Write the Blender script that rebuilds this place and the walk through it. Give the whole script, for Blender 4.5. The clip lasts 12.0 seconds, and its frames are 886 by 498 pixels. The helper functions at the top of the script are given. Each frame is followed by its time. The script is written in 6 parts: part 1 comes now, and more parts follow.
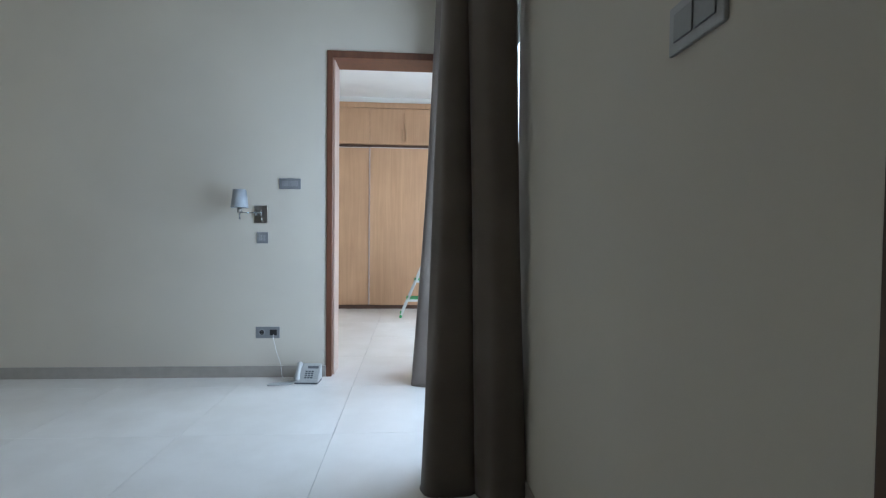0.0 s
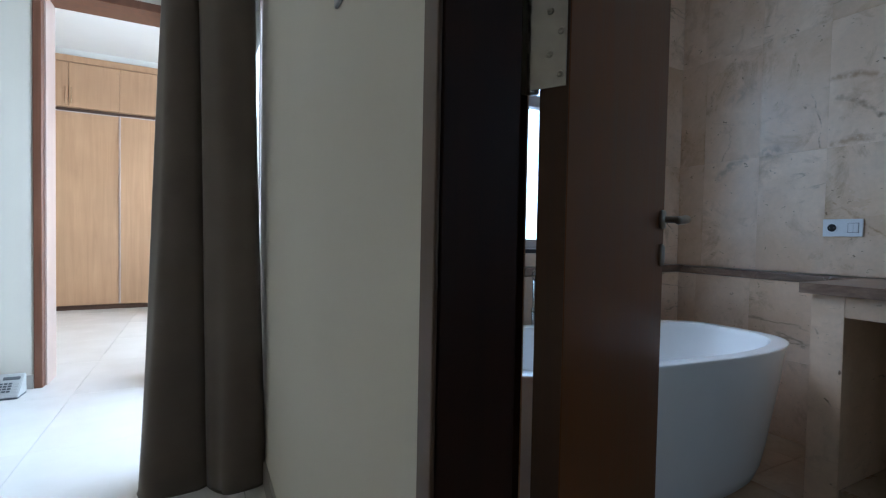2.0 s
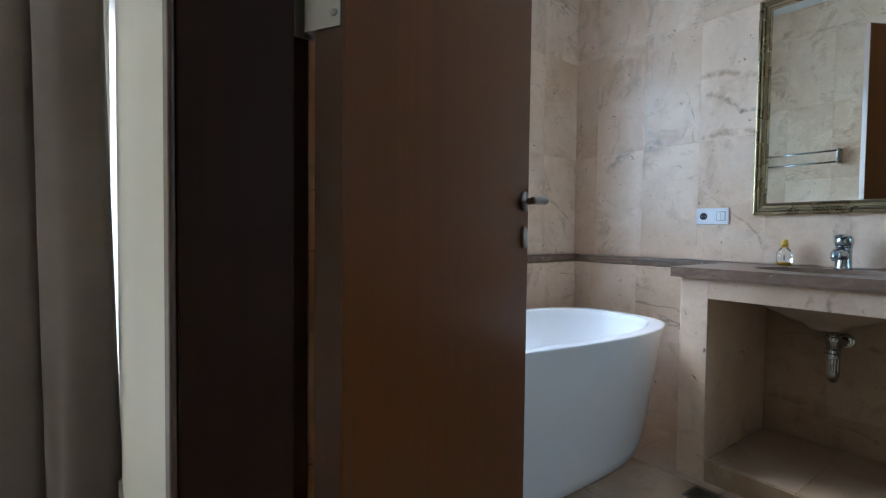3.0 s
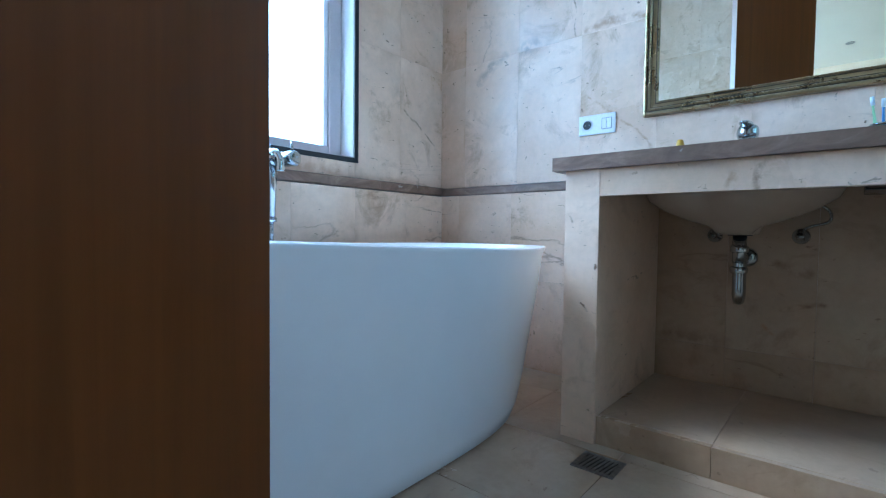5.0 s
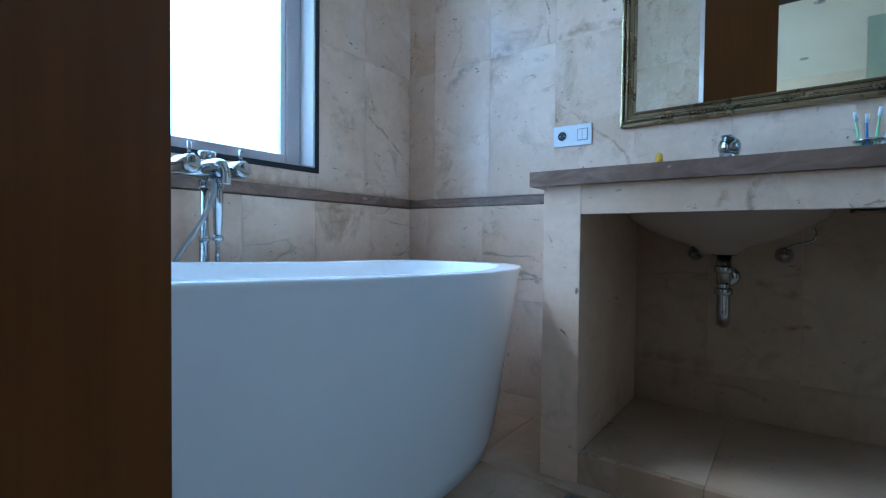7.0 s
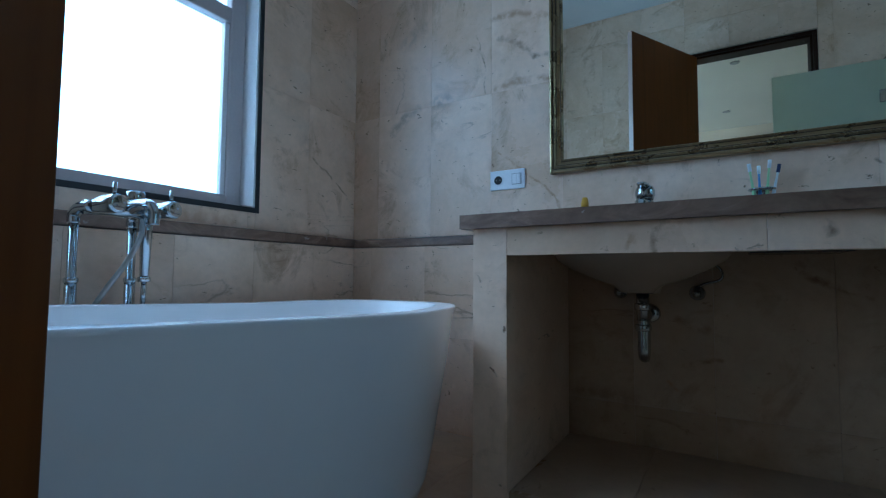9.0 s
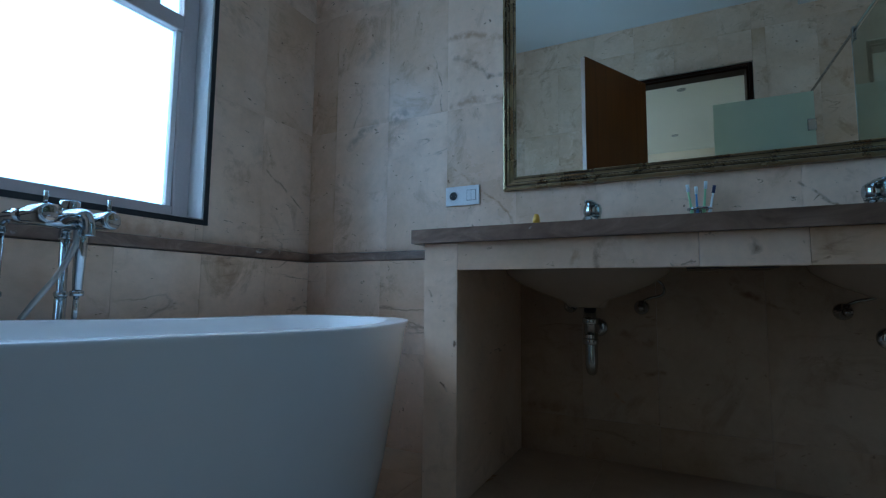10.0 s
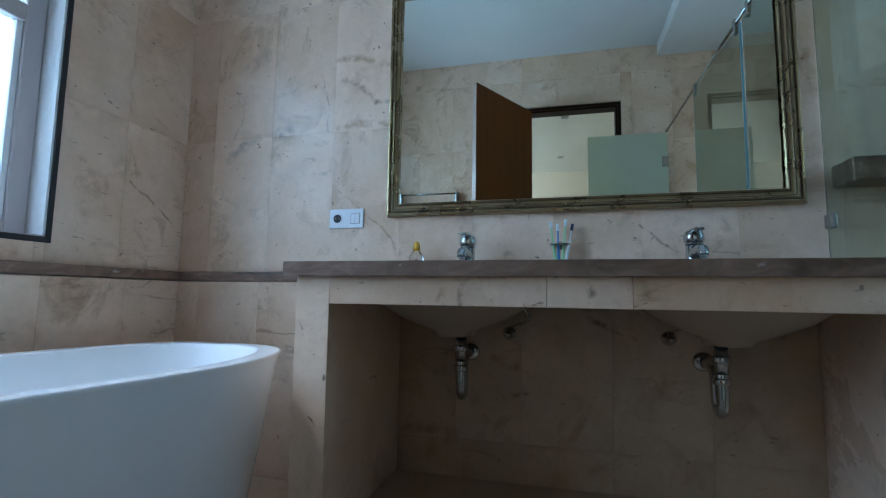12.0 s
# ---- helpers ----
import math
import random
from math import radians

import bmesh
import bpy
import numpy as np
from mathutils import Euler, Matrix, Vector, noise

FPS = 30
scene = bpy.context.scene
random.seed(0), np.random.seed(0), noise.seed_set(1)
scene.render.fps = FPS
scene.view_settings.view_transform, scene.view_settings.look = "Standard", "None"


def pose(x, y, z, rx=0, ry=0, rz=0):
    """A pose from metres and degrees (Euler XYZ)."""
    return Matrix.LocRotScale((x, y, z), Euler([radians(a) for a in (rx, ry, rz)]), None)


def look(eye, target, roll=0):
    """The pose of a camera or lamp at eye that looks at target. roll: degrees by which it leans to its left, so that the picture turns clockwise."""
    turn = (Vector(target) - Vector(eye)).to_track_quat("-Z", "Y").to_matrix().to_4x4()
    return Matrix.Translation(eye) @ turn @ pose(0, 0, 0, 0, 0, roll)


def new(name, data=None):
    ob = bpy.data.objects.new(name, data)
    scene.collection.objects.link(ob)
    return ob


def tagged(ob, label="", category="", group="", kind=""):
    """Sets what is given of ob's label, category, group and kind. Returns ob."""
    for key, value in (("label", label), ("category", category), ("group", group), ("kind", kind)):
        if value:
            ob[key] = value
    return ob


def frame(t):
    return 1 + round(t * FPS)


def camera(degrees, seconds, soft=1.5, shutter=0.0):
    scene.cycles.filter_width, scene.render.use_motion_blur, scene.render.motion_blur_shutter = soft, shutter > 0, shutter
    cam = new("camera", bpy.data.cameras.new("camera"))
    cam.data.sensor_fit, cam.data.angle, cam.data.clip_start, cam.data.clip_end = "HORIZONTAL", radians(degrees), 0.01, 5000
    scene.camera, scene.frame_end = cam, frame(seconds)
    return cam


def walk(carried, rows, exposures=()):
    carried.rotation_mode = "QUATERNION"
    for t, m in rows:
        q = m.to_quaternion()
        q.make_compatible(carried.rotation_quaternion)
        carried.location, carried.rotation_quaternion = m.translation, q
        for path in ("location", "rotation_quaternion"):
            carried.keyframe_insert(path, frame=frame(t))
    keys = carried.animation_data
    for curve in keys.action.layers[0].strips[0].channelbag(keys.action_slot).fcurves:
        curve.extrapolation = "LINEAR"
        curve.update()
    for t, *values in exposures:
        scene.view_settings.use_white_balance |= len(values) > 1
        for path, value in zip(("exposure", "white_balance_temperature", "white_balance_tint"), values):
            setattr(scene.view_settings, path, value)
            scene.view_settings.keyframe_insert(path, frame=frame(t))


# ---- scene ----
cam = camera(87.0, 12.0, 1.2)

PATH = [
    (0, (-0.199, 0.003, 1.194), (-0.068, 1.998, 1.142), 0.6),
    (0.5, (-0.138, -0.03, 1.164), (0.161, 1.947, 1.11), 0.7),
    (1, (-0.101, -0.039, 1.148), (0.434, 1.887, 1.093), 0.8),
    (1.5, (-0.04, -0.061, 1.112), (0.729, 1.785, 1.06), 1.0),
    (2, (0.069, -0.066, 1.086), (0.994, 1.706, 1.031), 1.1),
    (2.5, (0.186, -0.08, 1.075), (1.264, 1.604, 1.02), 1.0),
    (3, (0.272, -0.094, 1.053), (1.453, 1.519, 0.988), 0.7),
    (3.5, (0.379, -0.024, 0.993), (1.676, 1.495, 0.906), 0.6),
    (3.7, (0.442, -0.007, 0.945), (1.772, 1.483, 0.867), 0.6),
    (5.5, (1.003, 0.349, 0.643), (2.567, 1.594, 0.57), 0.7),
    (6, (1.013, 0.382, 0.646), (2.588, 1.613, 0.586), 0.7),
    (6.5, (1.031, 0.395, 0.691), (2.618, 1.611, 0.642), 0.6),
    (7, (1.028, 0.352, 0.718), (2.637, 1.539, 0.671), 0.6),
    (7.5, (1.029, 0.342, 0.725), (2.682, 1.467, 0.688), 0.6),
    (9.5, (1.049, 0.239, 0.728), (2.776, 1.235, 0.893), 0.5),
    (10, (1.056, 0.227, 0.725), (2.832, 1.129, 0.907), 0.5),
    (10.5, (1.063, 0.206, 0.726), (2.889, 0.999, 0.919), 0.4),
    (11, (1.075, 0.183, 0.728), (2.943, 0.868, 0.932), 0.6),
    (11.5, (1.079, 0.137, 0.786), (2.98, 0.724, 0.987), 0.6),
    (12, (1.05, 0.127, 0.819), (2.972, 0.643, 1.019), 0.8),
]
walk(cam, [(t, look(eye, target, roll)) for t, eye, target, roll in PATH],
     [(0, -0.66, 6000, 12), (1, -0.45, 5950, 12), (1.5, -0.33, 5950, 12), (2, -0.1, 5950, 12), (2.5, 0.25, 6050, 12), (3, 1.0, 6200, 12), (3.7, 1.62, 5900, 9),
      (5.5, 1.54, 4820, 5), (6, 1.32, 4800, 5), (7.5, 0.9, 4920, 4), (9.5, -0.05, 5030, 3), (10.5, -0.16, 5150, 3), (11, 0.1, 5300, 4), (12, 0.66, 5500, 6)])


# ---- world and large lights ----
world = bpy.data.worlds.new("sky_world")
scene.world = world
world.use_nodes = True
_wn = world.node_tree.nodes
_sky = _wn.new("ShaderNodeTexSky")
_sky.sky_type, _sky.sun_disc = "NISHITA", False
_sky.sun_elevation, _sky.sun_rotation = radians(48), radians(200)
world.node_tree.links.new(_sky.outputs[0], _wn["Background"].inputs[0])
_wn["Background"].inputs[1].default_value = 0.12


def area_lamp(name, eye, target, w, h, power, colour):
    lamp = bpy.data.lights.new(name, "AREA")
    lamp.shape, lamp.size, lamp.size_y, lamp.energy, lamp.color = "RECTANGLE", w, h, power, colour
    ob = new(name, lamp)
    ob.matrix_world = look(eye, target)
    return ob


BATH_SKY, BED_SKY = (0.49, 0.705, 1.0), (0.67, 0.815, 1.0)
area_lamp("bathroom_window_daylight", (1.80, 2.46, 1.95), (1.80, 0.0, 1.35), 2.2, 1.9, 53, BATH_SKY)
# added fill from the shower end, brightens the tub front; its window is assumed
area_lamp("shower_window_daylight", (2.45, -2.30, 1.75), (2.2, 0.0, 1.6), 0.9, 1.4, 8.5, BATH_SKY)
area_lamp("bedroom_window_daylight", (0.56, 3.1, 1.25), (-1.0, 3.1, 1.05), 1.75, 2.5, 103, BED_SKY)
area_lamp("dressing_window_daylight", (1.90, 5.6, 1.52), (0.0, 5.6, 0.95), 1.9, 2.05, 158, (0.75, 0.87, 1.0))
sun_data = bpy.data.lights.new("overcast_sun", "SUN")
sun_data.energy, sun_data.angle, sun_data.color = 0.8, radians(15), (1.0, 0.97, 0.92)
sun_ob = new("overcast_sun", sun_data)
sun_ob.matrix_world = look((0, 0, 8), (1.0, -2.6, 5.0))


# ---- materials ----
def mat_base(name, rough=0.5, metal=0.0):
    m = bpy.data.materials.new(name)
    m.use_nodes = True
    p = m.node_tree.nodes["Principled BSDF"]
    p.inputs["Roughness"].default_value = rough
    p.inputs["Metallic"].default_value = metal
    return m, m.node_tree.nodes, m.node_tree.links, p


def ramp(nodes, stops):
    r = nodes.new("ShaderNodeValToRGB")
    e = r.color_ramp.elements
    while len(e) < len(stops):
        e.new(0.5)
    for el, (pos, col) in zip(e, stops):
        el.position = pos
        el.color = (*col, 1.0) if len(col) == 3 else col
    return r


def grey(v):
    return (v, v, v)


def noise_node(nodes, links, vec, scale, detail=4.0, rough=0.55, distort=0.0):
    n = nodes.new("ShaderNodeTexNoise")
    n.inputs["Scale"].default_value = scale
    n.inputs["Detail"].default_value = detail
    n.inputs["Roughness"].default_value = rough
    n.inputs["Distortion"].default_value = distort
    if vec is not None:
        links.new(vec, n.inputs["Vector"])
    return n


def mix_colour(nodes, links, fac, a, b, blend="MIX"):
    x = nodes.new("ShaderNodeMix")
    x.data_type, x.blend_type = "RGBA", blend
    for sock, v in ((x.inputs[0], fac), (x.inputs[6], a), (x.inputs[7], b)):
        if hasattr(v, "is_linked"):
            links.new(v, sock)
        elif isinstance(v, (int, float)):
            sock.default_value = v
        else:
            sock.default_value = (*v, 1.0)
    return x.outputs[2]


def world_vec(nodes, links, piece_shift=0.0, scale=(1, 1, 1)):
    """World position, shifted by each piece's own random number."""
    g = nodes.new("ShaderNodeNewGeometry")
    out = g.outputs["Position"]
    if piece_shift:
        oi = nodes.new("ShaderNodeObjectInfo")
        mul = nodes.new("ShaderNodeMath")
        mul.operation = "MULTIPLY"
        mul.inputs[1].default_value = piece_shift
        links.new(oi.outputs["Random"], mul.inputs[0])
        add = nodes.new("ShaderNodeVectorMath")
        links.new(out, add.inputs[0])
        links.new(mul.outputs[0], add.inputs[1])
        out = add.outputs[0]
    if scale != (1, 1, 1):
        mp = nodes.new("ShaderNodeMapping")
        mp.inputs["Scale"].default_value = scale
        links.new(out, mp.inputs["Vector"])
        out = mp.outputs[0]
    return out


def bump(nodes, links, p, height, strength=0.1, distance=0.002):
    b = nodes.new("ShaderNodeBump")
    b.inputs["Strength"].default_value = strength
    b.inputs["Distance"].default_value = distance
    links.new(height, b.inputs["Height"])
    links.new(b.outputs[0], p.inputs["Normal"])


def rough_var(nodes, links, p, fac, lo, hi):
    r = nodes.new("ShaderNodeMapRange")
    r.inputs["To Min"].default_value, r.inputs["To Max"].default_value = lo, hi
    links.new(fac, r.inputs["Value"])
    links.new(r.outputs[0], p.inputs["Roughness"])


def ridge(n, l, vec, scale, detail, distort, half, rough=0.5):
    """A thin line where a noise crosses its middle."""
    ve = noise_node(n, l, vec, scale, detail, rough, distort)
    r = ramp(n, [(0.5 - half, grey(0)), (0.5, grey(1)), (0.5 + half, grey(0))])
    l.new(ve.outputs[0], r.inputs[0])
    return r.outputs[0]


def times(n, l, a, b):
    f = n.new("ShaderNodeMath")
    f.operation = "MULTIPLY"
    for sock, v in ((f.inputs[0], a), (f.inputs[1], b)):
        if isinstance(v, (int, float)):
            sock.default_value = v
        else:
            l.new(v, sock)
    return f.outputs[0]


def over(n, l, vec, scale, detail, lo, hi, top=1.0, distort=0.0, rough=0.55):
    """A soft mask of the parts of a noise above a threshold."""
    a = noise_node(n, l, vec, scale, detail, rough, distort)
    r = ramp(n, [(lo, grey(0)), (hi, grey(top))])
    l.new(a.outputs[0], r.inputs[0])
    return r.outputs[0]


def piece_edges(n, l):
    """Nearness to the rims of a piece, on its own face, from 0 inside to 1 at the rim."""
    tc = n.new("ShaderNodeTexCoord")
    nm = n.new("ShaderNodeSeparateXYZ")
    l.new(tc.outputs["Normal"], nm.inputs[0])
    gen = n.new("ShaderNodeSeparateXYZ")
    l.new(tc.outputs["Generated"], gen.inputs[0])
    out = None
    for k in range(3):
        c = n.new("ShaderNodeMath")
        c.operation = "SUBTRACT"
        c.inputs[1].default_value = 0.5
        l.new(gen.outputs[k], c.inputs[0])
        ab = n.new("ShaderNodeMath")
        ab.operation = "ABSOLUTE"
        l.new(c.outputs[0], ab.inputs[0])
        facing = n.new("ShaderNodeMath")
        facing.operation = "ABSOLUTE"
        l.new(nm.outputs[k], facing.inputs[0])
        free = n.new("ShaderNodeMath")
        free.operation = "SUBTRACT"
        free.inputs[0].default_value = 1.0
        l.new(facing.outputs[0], free.inputs[1])
        r = n.new("ShaderNodeMapRange")
        r.inputs["From Min"].default_value, r.inputs["From Max"].default_value = 0.40, 0.5
        l.new(ab.outputs[0], r.inputs["Value"])
        v = times(n, l, r.outputs[0], free.outputs[0])
        if out is None:
            out = v
        else:
            mx = n.new("ShaderNodeMath")
            mx.operation = "MAXIMUM"
            l.new(out, mx.inputs[0])
            l.new(v, mx.inputs[1])
            out = mx.outputs[0]
    return out


def veins(n, l, col, rows):
    """Single veins and stains: runs of points in metres, each with its width, strength and colour."""
    g = n.new("ShaderNodeNewGeometry")
    wob = noise_node(n, l, g.outputs["Position"], 14, 4, 0.6)
    sub = n.new("ShaderNodeVectorMath")
    sub.operation = "SUBTRACT"
    sub.inputs[1].default_value = (0.5, 0.5, 0.5)
    l.new(wob.outputs["Color"], sub.inputs[0])
    sc = n.new("ShaderNodeVectorMath")
    sc.operation = "SCALE"
    sc.inputs["Scale"].default_value = 0.045
    l.new(sub.outputs[0], sc.inputs[0])
    pos = n.new("ShaderNodeVectorMath")
    l.new(g.outputs["Position"], pos.inputs[0])
    l.new(sc.outputs[0], pos.inputs[1])
    broken = over(n, l, g.outputs["Position"], 24, 4, 0.36, 0.60)
    for pts, width, strength, colour in rows:
        for a, b in zip(pts, pts[1:]):
            a, b = Vector(a), Vector(b)
            ba = b - a
            pa = n.new("ShaderNodeVectorMath")
            pa.operation = "SUBTRACT"
            pa.inputs[1].default_value = a
            l.new(pos.outputs[0], pa.inputs[0])
            dot = n.new("ShaderNodeVectorMath")
            dot.operation = "DOT_PRODUCT"
            dot.inputs[1].default_value = ba / ba.length_squared
            l.new(pa.outputs[0], dot.inputs[0])
            h = n.new("ShaderNodeMath")
            h.operation, h.use_clamp = "ADD", True
            h.inputs[1].default_value = 0.0
            l.new(dot.outputs["Value"], h.inputs[0])
            along = n.new("ShaderNodeVectorMath")
            along.operation = "SCALE"
            along.inputs[0].default_value = ba
            l.new(h.outputs[0], along.inputs["Scale"])
            off = n.new("ShaderNodeVectorMath")
            off.operation = "DISTANCE"
            l.new(pa.outputs[0], off.inputs[0])
            l.new(along.outputs[0], off.inputs[1])
            r = n.new("ShaderNodeMapRange")
            r.inputs["From Min"].default_value, r.inputs["From Max"].default_value = 0.2 * width, width
            r.inputs["To Min"].default_value, r.inputs["To Max"].default_value = strength, 0.0
            l.new(off.outputs["Value"], r.inputs["Value"])
            col = mix_colour(n, l, times(n, l, r.outputs[0], broken), col, colour)
    return col


def marble(name, light, dark, stain, vein, rough=(0.22, 0.42), vein_amount=1.0, piece=37.0, single=()):
    m, n, l, p = mat_base(name)
    v = world_vec(n, l, piece)
    cloud = noise_node(n, l, v, 2.2, 6, 0.62, 0.5)
    c1 = ramp(n, [(0.37, dark), (0.62, light)])
    l.new(cloud.outputs[0], c1.inputs[0])
    # every slab a little lighter or darker than the next
    oi = n.new("ShaderNodeObjectInfo")
    tone = ramp(n, [(0.0, (0.93, 0.915, 0.90)), (0.45, (0.98, 0.97, 0.965)), (1.0, (1.0, 1.0, 1.0))])
    l.new(oi.outputs["Random"], tone.inputs[0])
    col = mix_colour(n, l, 1.0, c1.outputs[0], tone.outputs[0], "MULTIPLY")
    # broad warm clouds, grey clouds and smaller brown blotches
    col = mix_colour(n, l, over(n, l, v, 1.35, 5, 0.47, 0.70, 0.55, 0.8), col, stain)
    shifted = world_vec(n, l, piece * 1.7)
    col = mix_colour(n, l, over(n, l, shifted, 3.1, 5, 0.54, 0.74, 0.28, 0.6), col, (0.60 * light[0], 0.64 * light[1], 0.68 * light[2]))
    blotch = over(n, l, v, 4.8, 8, 0.55, 0.72, 0.75 * vein_amount, 0.7, 0.7)
    col = mix_colour(n, l, blotch, col, tuple(0.68 * s for s in stain))
    # rusty soiling that has crept in from the joints
    soil = times(n, l, piece_edges(n, l), over(n, l, v, 6.0, 5, 0.50, 0.70, 0.5, 0.4))
    col = mix_colour(n, l, soil, col, tuple(0.8 * s for s in stain))
    # wavy layered veining inside a few reddish areas
    vv = world_vec(n, l, piece, (1.0, 1.0, 2.6))
    area = over(n, l, v, 1.6, 2, 0.60, 0.72, 0.6 * vein_amount)
    col = mix_colour(n, l, times(n, l, ridge(n, l, vv, 3.4, 6, 0.9, 0.03, 0.6), area), col, tuple(0.62 * s for s in stain))
    # long thin slanting cracks, here and there
    mp = n.new("ShaderNodeMapping")
    mp.inputs["Rotation"].default_value = (radians(35), radians(20), radians(30))
    mp.inputs["Scale"].default_value = (0.5, 0.5, 1.5)
    l.new(v, mp.inputs["Vector"])
    long_mask = over(n, l, v, 1.9, 2, 0.56, 0.66, 0.6 * vein_amount)
    col = mix_colour(n, l, times(n, l, ridge(n, l, mp.outputs[0], 1.4, 7, 0.25, 0.0055, 0.52), long_mask), col, vein)
    # short dark dashes and a fine crystalline grain
    vd = world_vec(n, l, piece, (1.0, 1.6, 2.6))
    col = mix_colour(n, l, over(n, l, vd, 16.0, 4, 0.665, 0.72, 0.85 * vein_amount, 0.6, 0.6), col, vein)
    grain = noise_node(n, l, v, 38, 6, 0.7)
    gr = ramp(n, [(0.34, grey(0.93)), (0.62, grey(1.0))])
    l.new(grain.outputs[0], gr.inputs[0])
    col = mix_colour(n, l, 1.0, col, gr.outputs[0], "MULTIPLY")
    if single:
        col = veins(n, l, col, single)
    l.new(col, p.inputs["Base Color"])
    # polish differs from slab to slab and is duller where the stone is cloudy
    base = n.new("ShaderNodeMapRange")
    base.inputs["To Min"].default_value, base.inputs["To Max"].default_value = rough
    l.new(oi.outputs["Random"], base.inputs["Value"])
    dull = n.new("ShaderNodeMath")
    dull.operation = "MULTIPLY_ADD"
    dull.inputs[1].default_value = 0.22
    l.new(cloud.outputs[0], dull.inputs[0])
    l.new(base.outputs[0], dull.inputs[2])
    l.new(dull.outputs[0], p.inputs["Roughness"])
    fine = noise_node(n, l, v, 60, 3)
    bump(n, l, p, fine.outputs[0], 0.05, 0.001)
    return m


MARBLE_TONES = ((0.89, 0.685, 0.525), (0.77, 0.56, 0.40), (0.60, 0.365, 0.20), (0.17, 0.09, 0.045))
RUST, UMBER, SLATE = (0.42, 0.23, 0.12), (0.20, 0.11, 0.06), (0.36, 0.27, 0.20)
M_MARBLE = marble("pink_cream_marble", *MARBLE_TONES, (0.10, 0.30), 1.0)
M_MARBLE_VANITY = marble("pink_cream_marble_with_rusty_veins", *MARBLE_TONES, (0.10, 0.30), 1.0, single=(
    (((3.0, 1.16, 1.30), (3.0, 1.03, 1.19), (3.0, 0.94, 1.13), (3.0, 0.885, 1.06), (3.0, 0.865, 1.0)), 0.008, 0.75, RUST),
    (((3.0, 1.19, 1.944), (3.0, 1.08, 1.948), (3.0, 0.92, 1.89)), 0.024, 0.75, RUST),
    (((3.0, 1.16, 1.85), (3.0, 1.06, 1.80), (3.0, 0.985, 1.72), (3.0, 0.91, 1.708)), 0.016, 0.6, UMBER),
    (((3.0, 1.17, 1.605), (3.0, 1.055, 1.622), (3.0, 0.91, 1.60)), 0.026, 0.75, RUST),
    (((3.0, 1.12, 1.82), (3.0, 0.98, 1.86)), 0.13, 0.35, (0.58, 0.36, 0.22)),
    (((3.0, 1.50, 1.605), (3.0, 1.44, 1.61)), 0.045, 0.85, SLATE),
    (((3.0, 1.272, 1.89), (3.0, 1.237, 1.745), (3.0, 1.227, 1.59)), 0.006, 0.7, UMBER),
    (((3.0, -0.147, 1.108), (3.0, -0.183, 1.069), (3.0, -0.289, 0.993)), 0.008, 0.8, UMBER),
    (((3.0, 1.60, 2.02), (3.0, 1.695, 1.955)), 0.05, 0.5, SLATE),
    (((3.0, 1.62, 1.59), (3.0, 1.70, 1.55), (3.0, 1.772, 1.494)), 0.035, 0.6, SLATE),
    (((3.0, -0.73, 1.75), (3.0, -0.755, 1.605)), 0.03, 0.6, RUST)))
M_MARBLE_WINDOW = marble("pink_cream_marble_with_slanting_crack", *MARBLE_TONES, (0.10, 0.30), 1.0, single=(
    (((2.70, 2.045, 1.32), (2.80, 2.045, 1.25), (2.94, 2.045, 1.165)), 0.009, 0.8, UMBER),
    (((2.62, 2.045, 1.42), (2.66, 2.045, 1.36)), 0.05, 0.35, SLATE),
    (((1.95, 2.045, 0.955), (2.25, 2.045, 0.955)), 0.045, 0.5, (0.55, 0.30, 0.15))))
M_MARBLE_FRONT = marble("pink_cream_marble_with_dark_flecks", *MARBLE_TONES, (0.12, 0.30), 0.7, single=(
    (((2.349, 0.472, 0.835), (2.349, 0.481, 0.793)), 0.020, 1.0, RUST),
    (((2.349, 0.413, 0.872), (2.349, 0.422, 0.793)), 0.017, 1.0, UMBER),
    (((2.349, 0.075, 0.845), (2.349, 0.066, 0.832)), 0.014, 0.9, UMBER),
    (((2.349, 0.934, 0.726), (2.349, 0.922, 0.710)), 0.005, 1.0, UMBER),
    (((2.349, 0.886, 0.450), (2.349, 0.866, 0.429)), 0.005, 1.0, UMBER),
    (((2.349, 0.843, 0.575), (2.349, 0.841, 0.563)), 0.005, 1.0, UMBER)))
# browner floor stone, darkened further so the niche's shade is in its colour
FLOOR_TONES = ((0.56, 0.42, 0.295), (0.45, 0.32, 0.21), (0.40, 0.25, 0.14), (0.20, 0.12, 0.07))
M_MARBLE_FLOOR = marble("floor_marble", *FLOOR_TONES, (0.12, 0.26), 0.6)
M_MARBLE_NICHE = marble("shaded_niche_marble", *FLOOR_TONES, (0.20, 0.36), 0.8, single=(
    (((2.98, 0.059, 0.763), (2.98, 0.023, 0.722), (2.98, -0.028, 0.702)), 0.020, 0.9, UMBER),
    (((2.98, -0.032, 0.696), (2.98, -0.119, 0.667)), 0.009, 0.8, UMBER),
    (((2.98, 0.421, 0.567), (2.98, 0.33, 0.538)), 0.022, 0.8, UMBER),
    (((2.98, 0.409, 0.411), (2.98, 0.296, 0.436)), 0.014, 0.9, UMBER),
    (((2.98, 0.467, 0.34), (2.98, 0.432, 0.314)), 0.012, 0.8, RUST),
    (((2.98, 0.78, 0.28), (2.98, 0.60, 0.25)), 0.05, 0.5, UMBER)))


